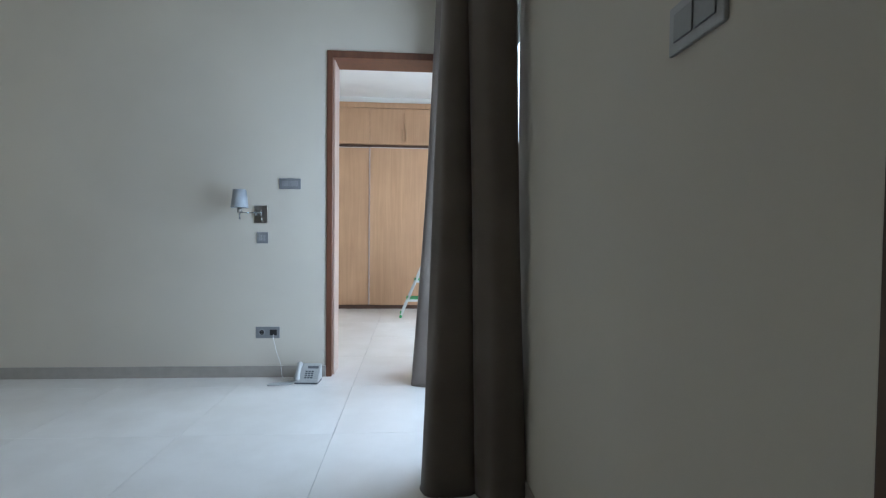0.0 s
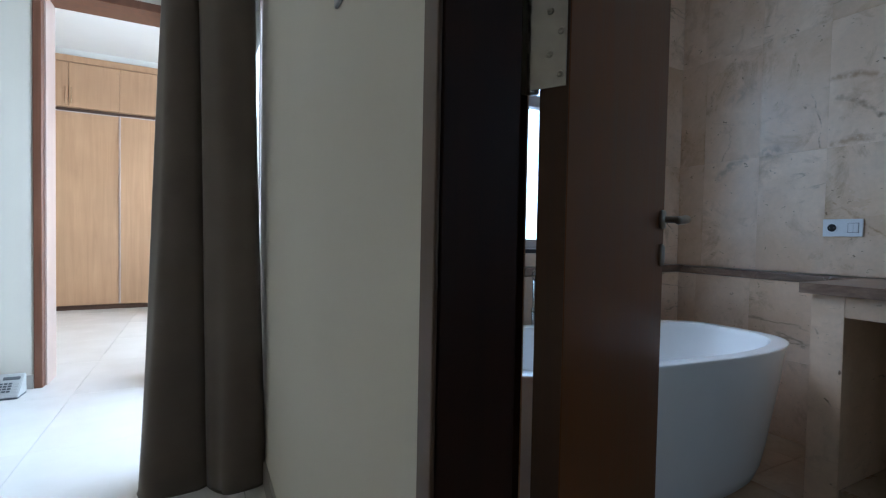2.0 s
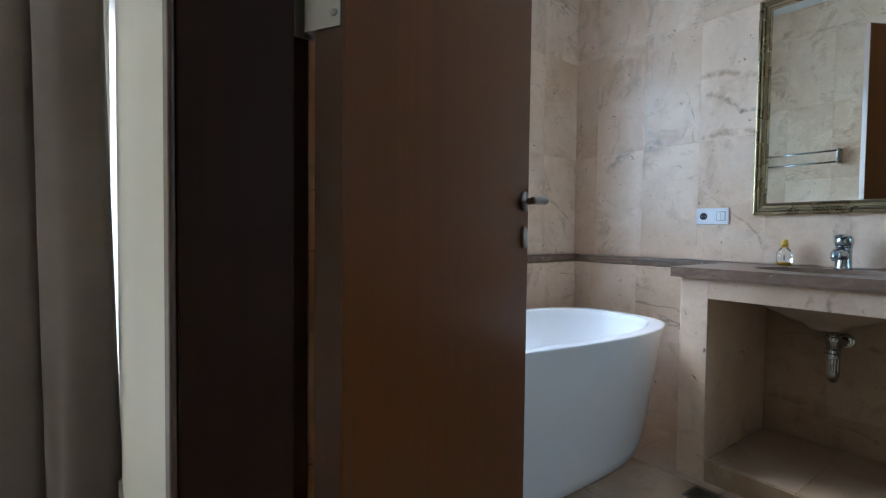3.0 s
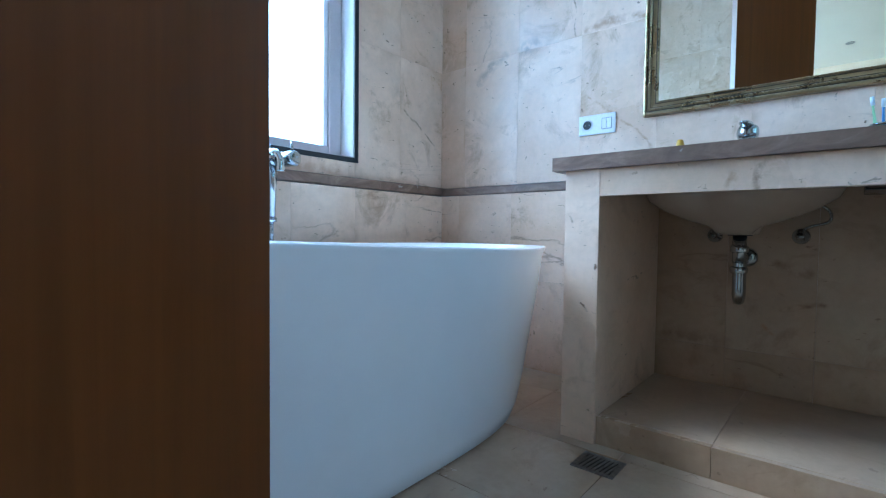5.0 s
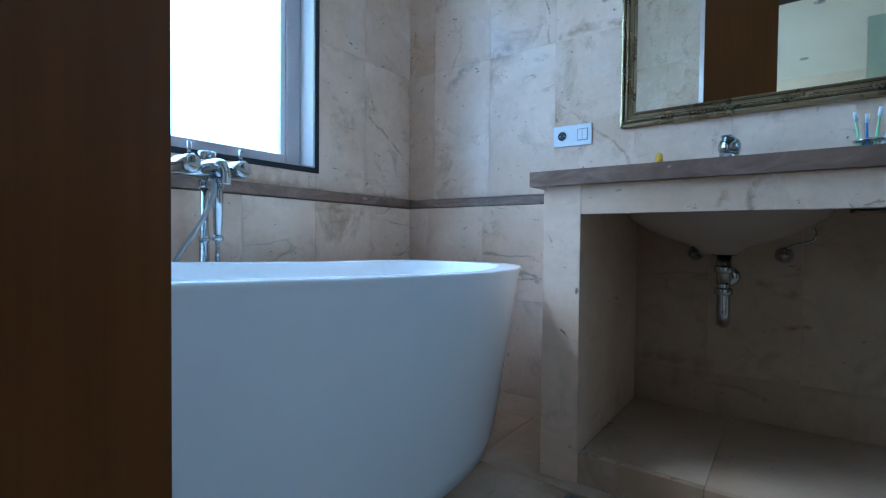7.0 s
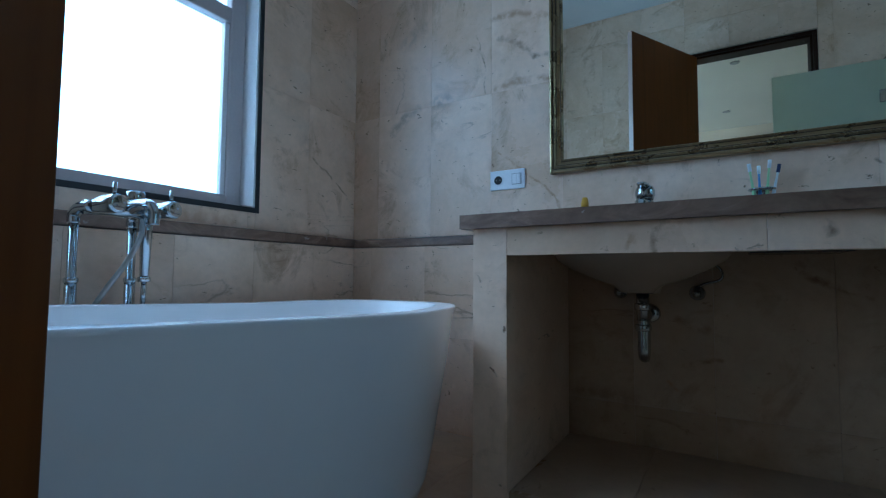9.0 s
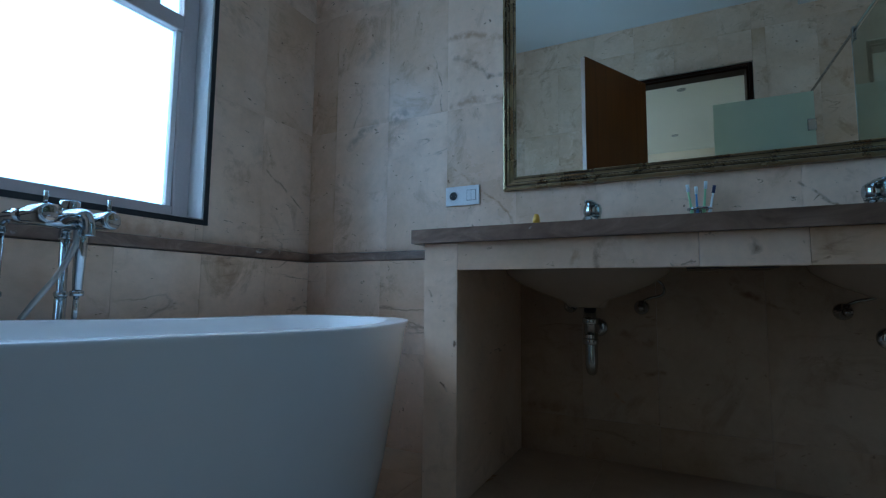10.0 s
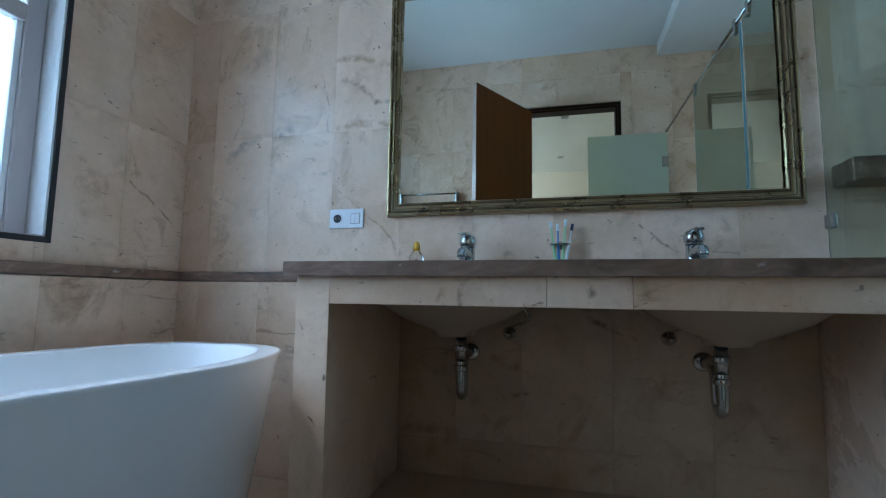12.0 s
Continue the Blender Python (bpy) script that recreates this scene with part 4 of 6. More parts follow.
def ellipse_hole_slab(x0, y0, x1, y1, z0, z1, holes, a, b, seg=48):
    """A slab with elliptical openings: between the holes' own squares it is made of boxes."""
    bm = bmesh.new()
    ys = [y0]
    for c in sorted(h[1] for h in holes):
        ys += [c - b - 0.02, c + b + 0.02]
    ys.append(y1)
    for i in range(0, len(ys), 2):
        add_box(bm, x0, ys[i], z0, x1, ys[i + 1], z1)
    for cx, cy in holes:
        lo, hi = cy - b - 0.02, cy + b + 0.02
        ang = sorted([2 * math.pi * k / seg for k in range(seg)] + [math.atan2(qy - cy, qx - cx) % (2 * math.pi) for qx in (x0, x1) for qy in (lo, hi)])
        inn = [(cx + a * math.cos(t), cy + b * math.sin(t)) for t in ang]
        out = []
        for t in ang:
            dx, dy = math.cos(t), math.sin(t)
            s = min(((x1 if dx > 0 else x0) - cx) / dx if abs(dx) > 1e-6 else 1e9, ((hi if dy > 0 else lo) - cy) / dy if abs(dy) > 1e-6 else 1e9)
            out.append((cx + dx * s, cy + dy * s))
        rows = [[bm.verts.new((x, y, z)) for x, y in ring] for ring, z in ((out, z0), (out, z1), (inn, z1), (inn, z0))]
        for r, q in ((0, 1), (1, 2), (2, 3), (3, 0)):
            for k in range(len(ang)):
                k2 = (k + 1) % len(ang)
                bm.faces.new((rows[r][k], rows[r][k2], rows[q][k2], rows[q][k]))
    bmesh.ops.remove_doubles(bm, verts=bm.verts[:], dist=0.0002)
    bmesh.ops.recalc_face_normals(bm, faces=bm.faces[:])
    return bm


BASIN_X = 2.655
slab = ellipse_hole_slab(2.330, -0.90, VAN_X - 0.002, 0.988, SLAB_Z0, SLAB_Z1, [(BASIN_X, y) for y in BASINS], 0.185, 0.25)
tagged(mesh_ob("countertop", slab, M_MARBLE_GREY), "long taupe marble countertop with two basin openings", "countertop")


def basin(y, group):
    b = thing("wash_basin", "white ceramic undermount basin below the marble counter", "basin", group, "", (BASIN_X, y, 0.66))
    prof_out = [(0.05, -0.195), (0.058, -0.185), (0.075, -0.172), (0.13, -0.155), (0.205, -0.123), (0.255, -0.09), (0.273, -0.055), (0.278, 0.0)]
    prof_in = [(0.255, 0.0), (0.248, -0.015), (0.225, -0.05), (0.17, -0.095), (0.10, -0.135), (0.04, -0.155), (0.0, -0.158)]
    bowl = lathe([(0.0, -0.195)] + prof_out + prof_in, 40, (BASIN_X, y, SLAB_Z0 - 0.002), 0.72, 1.0)
    # bowl and boss wear the ceramic colour darkened for their shaded underside
    part("bowl", bowl, M_CERAMIC_SHADED, b, "ivory ceramic bowl", True)
    # neck over the waste
    wx = 2.775
    part("waste_boss", lathe([(0.0, 0.0), (0.048, 0.0), (0.054, 0.02), (0.066, 0.04), (0.085, 0.06), (0, 0.06)], 28, (wx - 0.01, y, 0.675), 1.0, 1.15), M_CERAMIC_SHADED, b, "", True)
    return b


def trap(y, lean, group):
    wx, x2 = 2.775, VAN_X - 0.02
    t = thing("sink_trap", "chrome bottle trap with a wall flange below the basin", "drain trap", group, "", (wx, y, 0.45))
    part("tailpiece", tube([(wx, y, 0.676), (wx, y, 0.58)], 0.021, 20), M_CHROME, t, "", True)
    part("gasket", lathe([(0, 0), (0.036, 0), (0.036, 0.005), (0, 0.005)], 24, (wx, y, 0.672)), M_DARK, t, "black rubber gasket", True)
    part("coupling", lathe([(0.0, 0), (0.024, 0), (0.027, 0.004), (0.027, 0.02), (0.024, 0.024), (0, 0.024)], 20, (wx, y, 0.615)), M_CHROME, t, "", True)
    part("coupling", lathe([(0.0, 0), (0.024, 0), (0.027, 0.004), (0.027, 0.018), (0.024, 0.022), (0, 0.022)], 20, (wx, y, 0.545)), M_CHROME, t, "", True)
    bend = smooth_curve([(wx, y, 0.585), (wx, y, 0.50), (wx + 0.005, y + lean * 0.003, 0.470), (wx + 0.026, y + lean * 0.010, 0.452), (wx + 0.05, y + lean * 0.022, 0.470),
                         (wx + 0.056, y + lean * 0.03, 0.51), (wx + 0.058, y + lean * 0.034, 0.56), (wx + 0.09, y + lean * 0.036, 0.588), (x2, y + lean * 0.036, 0.592)], 6)
    part("bend", tube(bend, 0.0185, 18), M_CHROME, t, "polished chrome bend", True)
    fl = lathe([(0, 0), (0.036, 0), (0.034, 0.006), (0.022, 0.014), (0, 0.014)], 28)
    bmesh.ops.transform(fl, matrix=Matrix.Translation((x2, y + lean * 0.036, 0.592)) @ pose(0, 0, 0, 0, -90), verts=fl.verts[:])
    part("wall_flange", fl, M_CHROME, t, "chrome wall flange", True)


def angle_valve(y, side, group):
    x2, z = VAN_X - 0.02, 0.672
    t = thing("angle_valve", "dark chrome angle valve on the niche wall", "valve", group, "", (x2, y, z))
    fl = lathe([(0, 0), (0.027, 0), (0.025, 0.006), (0.012, 0.01), (0.012, 0.04), (0.0, 0.04)], 24)
    bmesh.ops.transform(fl, matrix=Matrix.Translation((x2, y, z)) @ pose(0, 0, 0, 0, -90), verts=fl.verts[:])
    part("flange", fl, M_CHROME, t, "", True)
    part("body", tube([(x2 - 0.03, y, z - 0.014), (x2 - 0.03, y, z + 0.025)], 0.0115, 14), M_CHROME, t, "", True)
    part("knob", tube([(x2 - 0.04, y, z), (x2 - 0.062, y, z)], [0.013, 0.011], 12), M_CHROME, t, "", True)
    part("riser", tube(smooth_curve([(x2 - 0.03, y, z + 0.02), (x2 - 0.032, y - side * 0.03, z + 0.035), (x2 - 0.05, y - side * 0.075, z + 0.05), (x2 - 0.05, y - side * 0.075, z + 0.085),
                                     (x2 - 0.06, y - side * 0.03, z + 0.13), (x2 - 0.06, y - side * 0.02, z + 0.2)], 5), 0.005, 8), M_CHROME, t, "thin supply pipe", True)


def basin_faucet(y, group):
    x = 2.905
    t = thing("basin_faucet", "chrome single-lever basin faucet on the counter", "faucet", group, "", (x, y, SLAB_Z1))
    z = SLAB_Z1
    part("body", lathe([(0, 0), (0.033, 0), (0.0325, 0.005), (0.030, 0.012), (0.0285, 0.06), (0.029, 0.098), (0, 0.098)], 32, (x, y, z)), M_CHROME, t, "", True)
    part("spout", tube(smooth_curve([(x - 0.01, y, z + 0.058), (x - 0.045, y, z + 0.068), (x - 0.085, y, z + 0.07), (x - 0.108, y, z + 0.064), (x - 0.116, y, z + 0.048)], 5),
                       [0.024] * 6 + [0.022] * 5 + [0.0205] * 5 + [0.0175] * 5, 20), M_CHROME, t, "", True)
    part("collar", lathe([(0.0, 0), (0.0300, 0), (0.0308, 0.003), (0.0300, 0.006), (0, 0.006)], 32, (x, y, z + 0.096)), M_CHROME, t, "", True)
    # domed lever head with a flat paddle reaching over the spout
    head = part("lever", lathe([(0, 0.102), (0.031, 0.102), (0.0345, 0.112), (0.0345, 0.128), (0.030, 0.141), (0.019, 0.149), (0, 0.151)], 32, (x, y, z)), M_CHROME, t, "chrome lever head", True)
    lv = tube(smooth_curve([(x + 0.004, y, z + 0.138), (x - 0.025, y, z + 0.146), (x - 0.060, y, z + 0.147), (x - 0.098, y, z + 0.138)], 5), [0.022] * 5 + [0.021] * 4 + [0.018] * 4 + [0.014] * 2 + [0.009], 16)
    bmesh.ops.transform(lv, matrix=Matrix.Translation((0, 0, z + 0.142)) @ Matrix.Diagonal((1, 1, 0.42, 1)) @ Matrix.Translation((0, 0, -z - 0.142)), verts=lv.verts[:])
    part("paddle", lv, M_CHROME, head, "flat chrome paddle", True)
    part("aerator", lathe([(0, 0), (0.012, 0), (0.013, 0.01), (0, 0.01)], 16, (x - 0.1165, y, z + 0.038)), M_STEEL, t, "", True)


for yb in BASINS:
    basin(yb, "basins under the counter")
    trap(yb, 0.1, "traps under the counter")
    basin_faucet(yb + (0.005 if yb > 0 else 0.035), "faucets on the counter")
for yv, sd in ((0.625, 1), (0.36, 1), (-0.235, 1), (-0.475, 1)):
    angle_valve(yv, sd, "valves under the counter")


def under_board():
    t = thing("under_counter_board", "pale board held by dark metal straps below the counter", "board", "", "", (2.65, 0.09, 0.83))
    # pale board in the same darkened colour, as it hangs in shade
    part("board", box(2.50, -0.025, 0.802, 2.86, 0.205, SLAB_Z0 - 0.001, 0.002), M_CERAMIC_SHADED, t, "pale board")
    part("strap", box(2.56, 0.12, 0.797, 2.585, 0.21, 0.8015), M_DARK, t, "dark metal strap")
    part("strap", box(2.56, 0.206, 0.8016, 2.585, 0.2105, 0.86), M_DARK, t, "dark metal strap")
    part("strap", box(2.56, -0.01, 0.797, 2.585, 0.055, 0.8015), M_DARK, t, "dark metal strap")


under_board()

# ---- mirror with a moulded frame ----
MIR_Y0, MIR_Y1, MIR_Z0, MIR_Z1 = -0.705, 0.907, 1.168, 2.245


def wall_mirror():
    t = thing("wall_mirror", "large wall mirror in an antique silver moulded frame", "mirror", "", "", (VAN_X, 0.1, MIR_Z0))
    my = (MIR_Y0 + MIR_Y1) / 2
    hw = (MIR_Y1 - MIR_Y0) / 2 - 0.05
    part("glass", box(-0.0012, -hw, MIR_Z0 + 0.05, 0.0012, hw, MIR_Z1 - 0.05, 0, pose(2.9912, my, 0, 0, 0, 0.5)), M_MIRROR, t, "silvered mirror glass")
    # moulding: rows of inset from the outer edge and height off the wall
    prof = [(0.0, 0.0), (0.0, 0.025), (0.003, 0.031), (0.008, 0.0325), (0.013, 0.031), (0.0155, 0.0255), (0.0185, 0.0255), (0.0205, 0.031), (0.0275, 0.031), (0.0295, 0.0255), (0.033, 0.0205),
            (0.039, 0.0172), (0.045, 0.0168), (0.0495, 0.019), (0.0505, 0.0225), (0.0525, 0.0242), (0.056, 0.0242), (0.058, 0.020), (0.0595, 0.0150)]
    bm = bmesh.new()
    corners = ((MIR_Y0, MIR_Z0, 1, 1), (MIR_Y1, MIR_Z0, -1, 1), (MIR_Y1, MIR_Z1, -1, -1), (MIR_Y0, MIR_Z1, 1, -1))
    rails = ("rail_bottom", "stile", "rail_top", "stile")
    for i in range(4):
        bm = bmesh.new()
        a, b = corners[i], corners[(i + 1) % 4]
        ra = [bm.verts.new((VAN_X - h, a[0] + a[2] * s, a[1] + a[3] * s)) for s, h in prof]
        rb = [bm.verts.new((VAN_X - h, b[0] + b[2] * s, b[1] + b[3] * s)) for s, h in prof]
        for k in range(len(prof) - 1):
            bm.faces.new((ra[k], ra[k + 1], rb[k + 1], rb[k]))
        bmesh.ops.recalc_face_normals(bm, faces=bm.faces[:])
        part(rails[i], bm, M_GILT, t, "moulded antique silver frame side")
    # dark lines laid in the two grooves beside the beading
    for inset, wide, height in ((0.0170, 0.0022, 0.0268), (0.0310, 0.0018, 0.0252), (0.0478, 0.0022, 0.0196)):
        for i in range(4):
            a, b = corners[i], corners[(i + 1) % 4]
            along_y = abs(b[0] - a[0]) > abs(b[1] - a[1])
            y0, y1 = sorted((a[0] + a[2] * inset, b[0] + b[2] * inset))
            z0, z1 = sorted((a[1] + a[3] * inset, b[1] + b[3] * inset))
            line = box(VAN_X - height - 0.0006, y0, z0 - wide / 2, VAN_X - height + 0.0006, y1, z0 + wide / 2) if along_y else \
                box(VAN_X - height - 0.0006, y0 - wide / 2, z0 + wide, VAN_X - height + 0.0006, y0 + wide / 2, z1 - wide)
            part("patina_line", line, M_GROOVE, t, "dark line in a groove of the frame")
    # rope bead running along the outer moulding
    bead = bmesh.new()
    step = 0.0125

    def bead_row(inset, size, height):
        y0, y1, z0, z1 = MIR_Y0 + inset, MIR_Y1 - inset, MIR_Z0 + inset, MIR_Z1 - inset
        runs = [((y0, z0), (y1, z0)), ((y1, z0), (y1, z1)), ((y1, z1), (y0, z1)), ((y0, z1), (y0, z0))]
        for (ay, az), (by, bz) in runs:
            ln = math.hypot(by - ay, bz - az)
            n = int(ln / step)
            dy, dz = (by - ay) / ln, (bz - az) / ln
            for k in range(n):
                c = (k + 0.5) * step
                cy, cz = ay + dy * c, az + dz * c
                # a slanted little lozenge
                u = (dy * 0.8 - dz * 0.6, dz * 0.8 + dy * 0.6)
                w = (-u[1], u[0])
                vs = [bead.verts.new((VAN_X - height, cy + u[0] * size, cz + u[1] * size)), bead.verts.new((VAN_X - height, cy + w[0] * size * 0.5, cz + w[1] * size * 0.5)),
                      bead.verts.new((VAN_X - height, cy - u[0] * size, cz - u[1] * size)), bead.verts.new((VAN_X - height, cy - w[0] * size * 0.5, cz - w[1] * size * 0.5))]
                top = bead.verts.new((VAN_X - height - 0.0045, cy, cz))
                for q in range(4):
                    bead.faces.new((vs[q], vs[(q + 1) % 4], top))
    bead_row(0.024, 0.0078, 0.0308)
    bead_row(0.0543, 0.0050, 0.0240)
    bmesh.ops.recalc_face_normals(bead, faces=bead.faces[:])
    tagged(part("rope_beading", bead, M_GILT, t, "carved rope beading", False), "", "", "", "stuff")


wall_mirror()


# ---- wall plates ----
def socket_round(bm_depth, m, parent, mat_in):
    rim = lathe([(0.0195, 0.0006), (0.0205, 0.0028), (0.0235, 0.0024), (0.0255, 0.0)], 32)
    bmesh.ops.transform(rim, matrix=m, verts=rim.verts[:])
    ring = part("socket_rim", rim, M_GREYKEY if mat_in is M_KEYS and parent["label"].startswith("grey") else M_PLASTIC, parent, "", True)
    well = lathe([(0.0, 0.0006), (0.0198, 0.0006), (0.0198, 0.0)], 32)
    bmesh.ops.transform(well, matrix=m, verts=well.verts[:])
    part("socket_well", well, M_DARK, parent, "dark round socket well")
    for dz in (-0.0095, 0.0095):
        pin = lathe([(0.0, 0.0014), (0.0025, 0.0014), (0.0025, 0.0006)], 10, (0, dz, 0))
        bmesh.ops.transform(pin, matrix=m, verts=pin.verts[:])
        part("contact", pin, M_STEEL, ring)
    return ring


def bath_socket():
    t = thing("socket_plate", "white two-gang plate with a round socket and a rocker switch", "socket", "", "", (VAN_X, 1.113, 1.168))
    part("plate", box(VAN_X - 0.009, 1.028, 1.123, VAN_X + 0.0, 1.198, 1.213, 0.003), M_PLASTIC, t, "white plastic plate")
    m = Matrix.Translation((VAN_X - 0.0095, 1.157, 1.168)) @ pose(0, 0, 0, 0, -90)
    socket_round(0, m, t, M_KEYS)
    part("rocker_well", box(VAN_X - 0.0098, 1.0435, 1.1425, VAN_X - 0.0088, 1.090, 1.1925), M_GREYKEY, t, "grey recess round the rockers")
    rk = box(VAN_X - 0.0135, 1.046, 1.145, VAN_X - 0.009, 1.066, 1.190, 0.0015)
    part("rocker", rk, M_PLASTIC, t, "white rocker")
    part("rocker", box(VAN_X - 0.0125, 1.0675, 1.145, VAN_X - 0.009, 1.0875, 1.190, 0.0015), M_PLASTIC, t, "white rocker")


bath_socket()


def grey_plate(name, label, cat, x0, x1, z0, z1, keys):
    t = thing(name, label, cat, "", "", ((x0 + x1) / 2, FAR_Y, (z0 + z1) / 2))
    part("plate", box(x0, FAR_Y - 0.008, z0, x1, FAR_Y, z1, 0.0025), M_GREYPLATE, t)
    for a, b in keys:
        part("key", box(a, FAR_Y - 0.012, z0 + 0.022, b, FAR_Y - 0.008, z1 - 0.022, 0.0015), M_GREYKEY, t, "grey rocker key")
    return t


grey_plate("switch_plate", "grey double light switch on the bedroom wall", "switch", -1.311, -1.134, 1.580, 1.668, ((-1.288, -1.226), (-1.221, -1.159)))
grey_plate("switch_plate", "small square grey switch below the wall lamp", "switch", -1.495, -1.402, 1.124, 1.218, ((-1.475, -1.45), (-1.4485, -1.4235)))


def bed_socket():
    t = thing("socket_plate", "grey plate with a socket and a telephone outlet above the skirting", "socket", "", "", (-1.403, FAR_Y, 0.377))
    part("plate", box(-1.503, FAR_Y - 0.008, 0.329, -1.306, FAR_Y, 0.425, 0.0025), M_GREYPLATE, t)
    socket_round(0, Matrix.Translation((-1.452, FAR_Y - 0.0085, 0.378)) @ pose(0, 0, 0, 90), t, M_KEYS)
    part("outlet", box(-1.386, FAR_Y - 0.010, 0.353, -1.328, FAR_Y - 0.007, 0.401, 0.001), M_DARK, t, "dark square outlet")


bed_socket()


def wall_switch():
    t = thing("switch_plate", "grey steel two-gang switch plate beside the bathroom door", "switch", "", "", (BED_FACE, 0.85, 1.61))
    part("plate", box(BED_FACE - 0.009, 0.763, 1.563, BED_FACE, 0.934, 1.66, 0.003), M_PLATE, t)
    for y in (0.783, 0.851):
        part("key", box(BED_FACE - 0.0125, y, 1.584, BED_FACE - 0.009, y + 0.062, 1.640, 0.002), M_GREYKEY, t, "grey rocker key")


M_PLATE = plain("pale_grey_plate", (0.42, 0.43, 0.44), 0.35)
wall_switch()


# ---- wall lamp ----
def wall_lamp():
    t = thing("wall_lamp", "swing-arm wall lamp with a grey tapered fabric shade", "lamp", "", "", (-1.46, FAR_Y, 1.366))
    part("backplate", box(-1.513, FAR_Y - 0.012, 1.294, -1.407, FAR_Y, 1.439, 0.003), M_STEEL, t, "brushed steel backplate")
    for x in (-1.492, -1.452):
        part("pivot", tube([(x, FAR_Y - 0.028, 1.352), (x, FAR_Y - 0.028, 1.402)], 0.006, 12), M_CHROME, t, "chrome pivot", True)
        part("bracket", box(x - 0.005, FAR_Y - 0.028, 1.372, x + 0.005, FAR_Y - 0.012, 1.382), M_CHROME, t)
    part("arm", tube([(-1.452, FAR_Y - 0.028, 1.377), (-1.492, FAR_Y - 0.030, 1.377)], 0.0045, 10), M_CHROME, t, "", True)
    part("arm", tube([(-1.492, FAR_Y - 0.030, 1.377), (-1.588, FAR_Y - 0.13, 1.372)], 0.0045, 10), M_CHROME, t, "chrome swing arm", True)
    cx, cy = -1.588, FAR_Y - 0.132
    part("stem", tube([(cx, cy, 1.318), (cx, cy, 1.465)], 0.006, 12), M_CHROME, t, "", True)
    part("lampholder", tube([(cx, cy, 1.372), (cx, cy, 1.417)], [0.017, 0.018], 16), M_STEEL, t, "", True)
    sh = lathe([(0.067, 0.0), (0.050, 0.145), (0.0485, 0.145), (0.0655, 0.0)], 40, (cx, cy, 1.412))
    part("shade", sh, M_SHADE, t, "grey tapered fabric shade", True)
    part("switch_knob", lathe([(0, 0), (0.008, 0.001), (0.009, 0.006), (0.006, 0.012), (0, 0.014)], 14).copy(), M_CHROME, t, "", True).data.transform(
        Matrix.Translation((-1.452, FAR_Y - 0.012, 1.322)) @ pose(0, 0, 0, 90))


wall_lamp()


